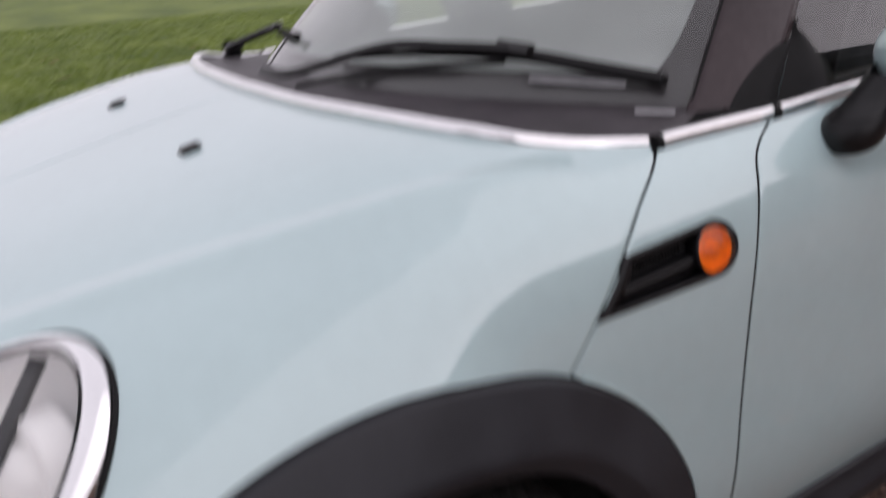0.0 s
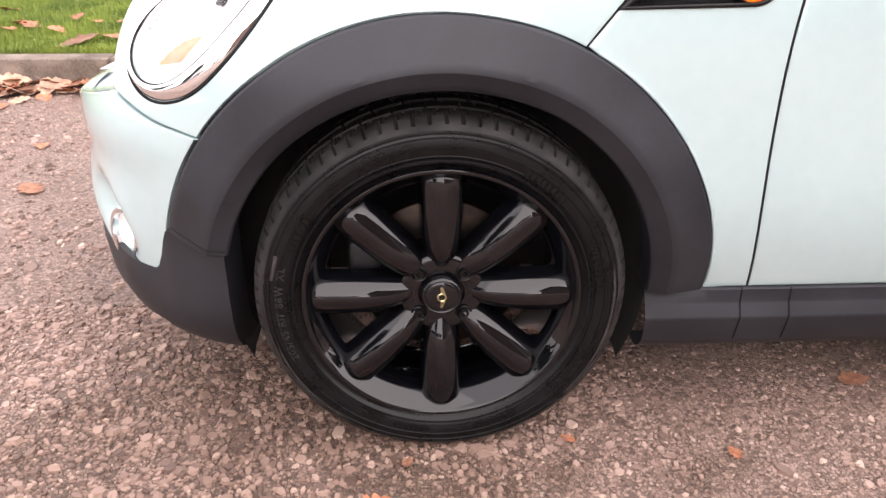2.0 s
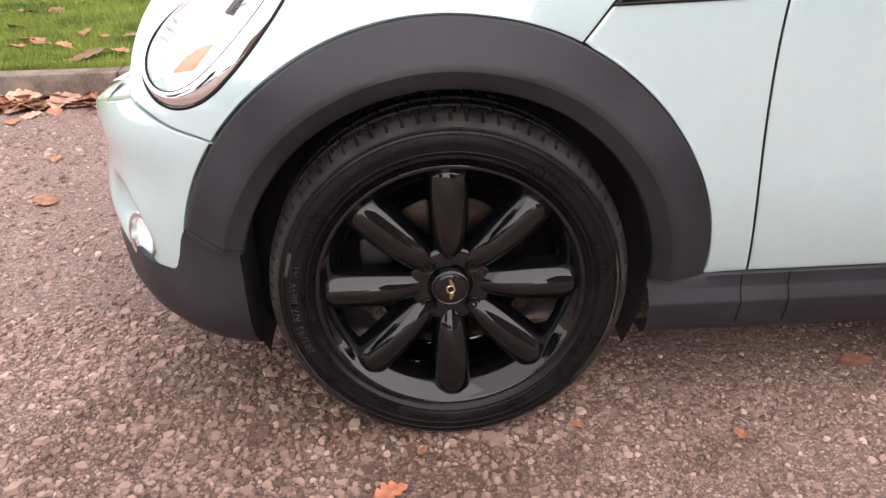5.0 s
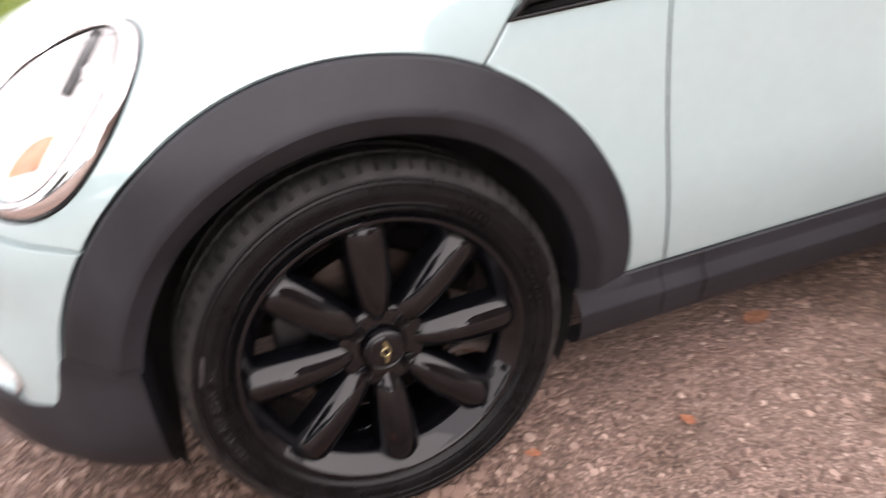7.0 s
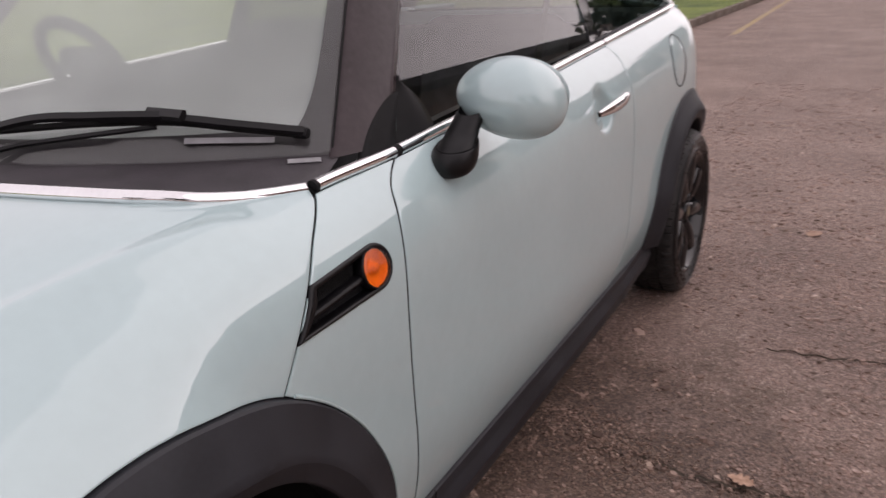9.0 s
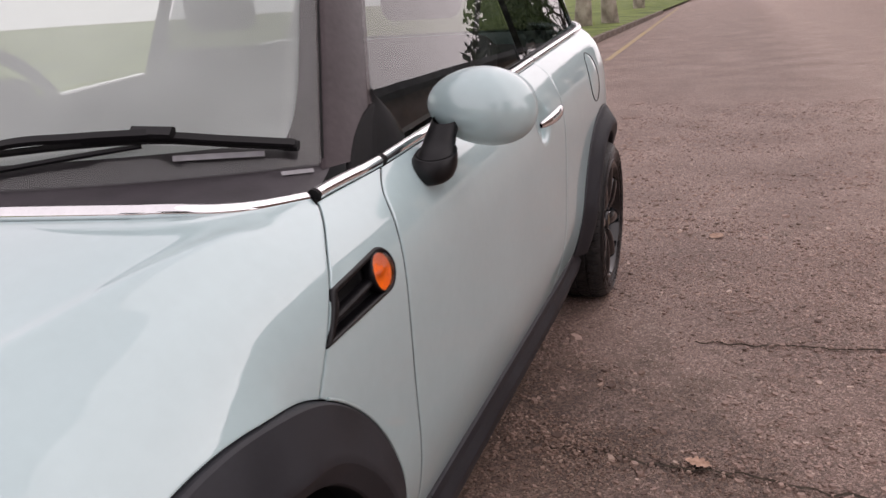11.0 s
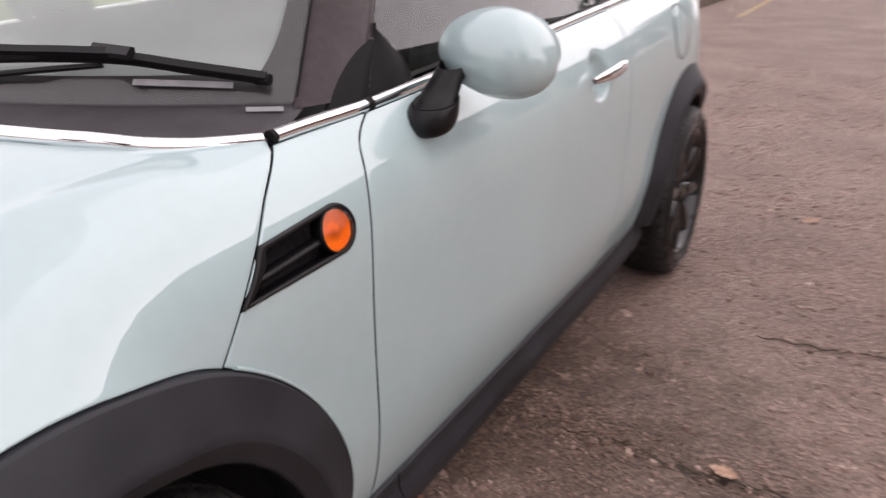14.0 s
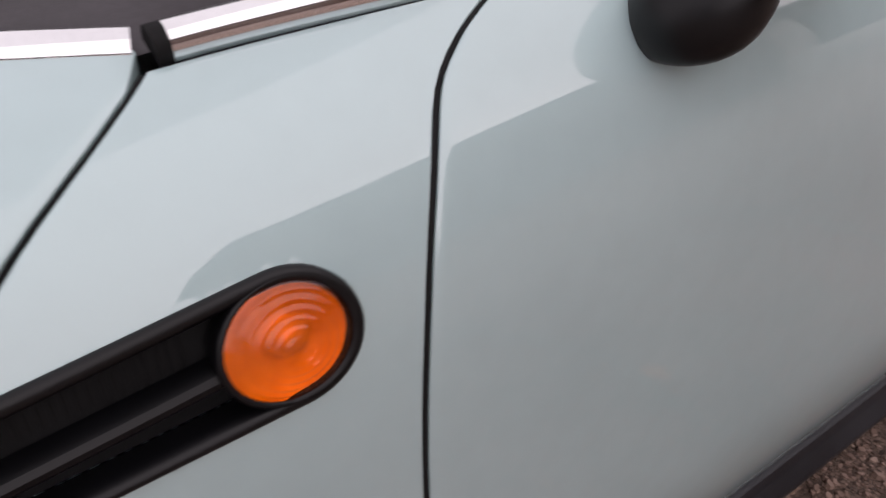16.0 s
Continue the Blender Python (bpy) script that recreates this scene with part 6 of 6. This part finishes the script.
def blades(name, count, box, height, width, seed, falloff=0.0):
    r = np.random.RandomState(seed)
    x, y = r.uniform(box[0], box[1], count), box[2] + (box[3] - box[2]) * r.uniform(0, 1, count) ** (1 + falloff)
    h, w = height * r.uniform(0.5, 1.3, count), width * r.uniform(0.7, 1.3, count)
    a, lean = r.uniform(0, 2 * math.pi, count), r.uniform(0.1, 0.8, count)
    z = 0.125 + 0.02 * np.minimum(1, y - 2.69)
    ca, sa = np.cos(a), np.sin(a)
    b = r.uniform(0, 2 * math.pi, count)
    p0 = np.stack([x - ca * w, y - sa * w, z - 0.01], -1)
    p1 = np.stack([x + ca * w, y + sa * w, z - 0.01], -1)
    mx, my = x + np.cos(b) * lean * h * 0.35, y + np.sin(b) * lean * h * 0.35
    p2 = np.stack([mx + ca * w * 0.7, my + sa * w * 0.7, z + h * 0.6], -1)
    p3 = np.stack([mx - ca * w * 0.7, my - sa * w * 0.7, z + h * 0.6], -1)
    p4 = np.stack([x + np.cos(b) * lean * h, y + np.sin(b) * lean * h, z + h * (1 - 0.3 * lean)], -1)
    verts = np.stack([p0, p1, p2, p3, p4], 1).reshape(-1, 3)
    i = np.arange(count) * 5
    mesh = bpy.data.meshes.new(name)
    mesh.from_pydata(verts.tolist(), [], np.stack([i, i + 1, i + 2, i + 3], -1).tolist() + np.stack([i + 3, i + 2, i + 4], -1).tolist())
    mesh.materials.append(GRASS)
    return tagged(new(name, mesh), "short green grass blades of the lawn", "grass", kind="stuff")


blades("grass", 60000, (-4.2, 0.2, 2.70, 5.0), 0.038, 0.0022, 1, 0.5)
blades("grass", 60000, (-4.0, 8.0, 4.6, 16.0), 0.05, 0.005, 2, 0.8)

# yellow line along the far kerb
rows = []
for k in range(28):
    x = 13.3 + 1.1 * k
    y = 1.68 + 0.028 * (x - 14.5)
    rows.append([(x, y - 0.05, 0.0025), (x, y + 0.05, 0.0025)])
tagged(part("yellow_line", grid_bm(rows), YELLOW), "worn yellow line painted along the kerb", "road marking", kind="structure")


# trees
def tree(x, y, z, height, radius, bark, crown=True, seed=1, spread=1.0, label="tree", branches=9, leaf_mat=None):
    r = random.Random(seed)
    t = thing("tree", label, "tree", at=(x, y, z))
    bend = [Vector((0.12 * r.uniform(-1, 1) * k, 0.12 * r.uniform(-1, 1) * k, height * 0.62 * k / 5 - 0.05)) for k in range(6)]
    part("trunk", tube(bend, lambda u: radius * (1.25 - 0.75 * u) if u > 0.05 else radius * 1.5, 12, up=(1, 0, 0)), bark, t)
    tips = []
    limbs = bmesh.new()
    for k in range(branches):
        base = bend[2 + k % 4]
        a = r.uniform(0, 2 * math.pi)
        reach = spread * height * r.uniform(0.16, 0.30)
        pts = [base, base + Vector((math.cos(a) * reach * 0.5, math.sin(a) * reach * 0.5, height * r.uniform(0.08, 0.16))), base + Vector((math.cos(a) * reach, math.sin(a) * reach, height * r.uniform(0.18, 0.36)))]
        limbs = join(limbs, tube(pts, lambda u: radius * 0.35 * (1.1 - 0.9 * u), 6, up=(0.3, 1, 0)))
        tips += pts[1:]
        for q in range(4):
            b = r.uniform(0, 2 * math.pi)
            start = pts[1].lerp(pts[2], r.random())
            end = start + Vector((math.cos(b), math.sin(b), r.uniform(0.3, 1.2))) * height * 0.10
            limbs = join(limbs, tube([start, end], lambda u: radius * 0.12 * (1.1 - 0.8 * u), 4, up=(0.2, 1, 0.1)))
            tips.append(end)
    part("limb", limbs, bark, t)
    if crown:
        n = 2600
        rr = np.random.RandomState(seed)
        c = np.array([tuple(p) for p in tips])[rr.randint(0, len(tips), n)] + rr.normal(0, height * 0.055, (n, 3))
        size = height * 0.022 * rr.uniform(0.5, 1.4, (n, 1, 1))
        tri = rr.normal(0, 1, (n, 4, 3)) * size
        verts = (c[:, None] + tri).reshape(-1, 3)
        mesh = bpy.data.meshes.new("crown")
        mesh.from_pydata(verts.tolist(), [], (np.arange(n)[:, None] * 4 + np.arange(4)).tolist())
        mesh.materials.append(leaf_mat or FOLIAGE)
        ob = new("crown", mesh)
        ob.parent = t
    return t


for k, (x, y) in enumerate(((23.9, 3.95), (25.4, 3.35), (40.5, 4.2), (47, 5.0))):
    tree(x, y, 0.1, 9.0, 0.19, BARK, False, 40 + k, 1.0, "street tree with a pale bare trunk beside the kerb")
tree(66, -13.5, 0, 15.5, 0.3, DARKBARK, True, 51, 0.7, "dark evergreen tree across the road", 14)
tree(80, -18, 0, 16.0, 0.3, DARKBARK, True, 52, 0.7, "dark evergreen tree across the road", 14)
tree(78, -11, 0, 15, 0.3, DARKBARK, False, 53, 1.1, "bare winter tree across the road", 16)
tree(92, -9, 0, 15, 0.3, DARKBARK, False, 54, 1.1, "bare winter tree across the road", 16)
tree(-14, -12, 0, 9, 0.3, DARKBARK, True, 55, 1.0, "dark evergreen tree across the road", 14)
tree(-24, -6, 0, 10, 0.3, DARKBARK, True, 56, 1.0, "dark evergreen tree across the road", 14)

# long low building across the road
house = thing("terrace_building", "long dark brick building with pale piers across the road", "building")
part("wall", box_bm((3.0, -19, 0), (62, -10.5, 6.6), 0.02), BRICK, house)
part("roof", bm_of([(2.6, -10.0, 6.5), (62.5, -10.0, 6.5), (62.5, -10.0, 6.8), (2.6, -10.0, 6.8), (2.6, -15, 7.4), (62.5, -15, 7.4), (2.6, -19.5, 6.5), (62.5, -19.5, 6.5)],
                   [(0, 1, 2, 3), (3, 2, 5, 4), (4, 5, 7, 6), (0, 3, 4, 6), (1, 7, 5, 2), (0, 6, 7, 1)]), ROOF, house, smooth=False)
part("plinth", box_bm((14.6, -10.50, 0), (62.1, -10.38, 1.45), 0.02), RENDER_WALL, house, "pale rendered plinth below the windows")
pier, pane = box_bm((0, -10.50, 1.45), (1.1, -10.40, 5.2), 0.02), box_bm((0, -10.50, 1.5), (3.7, -10.45, 5.2), 0.02)
first = None
for k in range(9):
    if first is None:
        pair = first = part("pier", pier, RENDER_WALL, house, "pale rendered pier between windows"), part("window", pane, ROOF, house, "dark window")
    else:
        pair = new("pier", first[0].data), new("window", first[1].data)
        for ob in pair:
            ob.parent = house
    pair[0].matrix_local, pair[1].matrix_local = pose(14.6 + 4.8 * k, 0, 0), pose(15.7 + 4.8 * k, 0, 0)

# clipped hedge far across the road
def hedge(x0, x1, y, height, seed):
    r = np.random.RandomState(seed)
    n = 9000
    c = np.stack([r.uniform(x0, x1, n), y + r.uniform(-0.8, 0.8, n), height * np.sqrt(r.uniform(0.0, 1.0, n))], -1)
    c[:, 2] *= 1 + 0.12 * np.sin(c[:, 0] * 0.7) + 0.06 * np.sin(c[:, 0] * 2.3)
    quad = r.normal(0, 0.16, (n, 4, 3))
    mesh = bpy.data.meshes.new("hedge")
    mesh.from_pydata((c[:, None] + quad).reshape(-1, 3).tolist(), [], (np.arange(n)[:, None] * 4 + np.arange(4)).tolist())
    mesh.materials.append(FOLIAGE)
    return tagged(new("hedge", mesh), "dark evergreen hedge across the road", "hedge", kind="stuff")


hedge(-55, 1.0, -20, 3.6, 7)
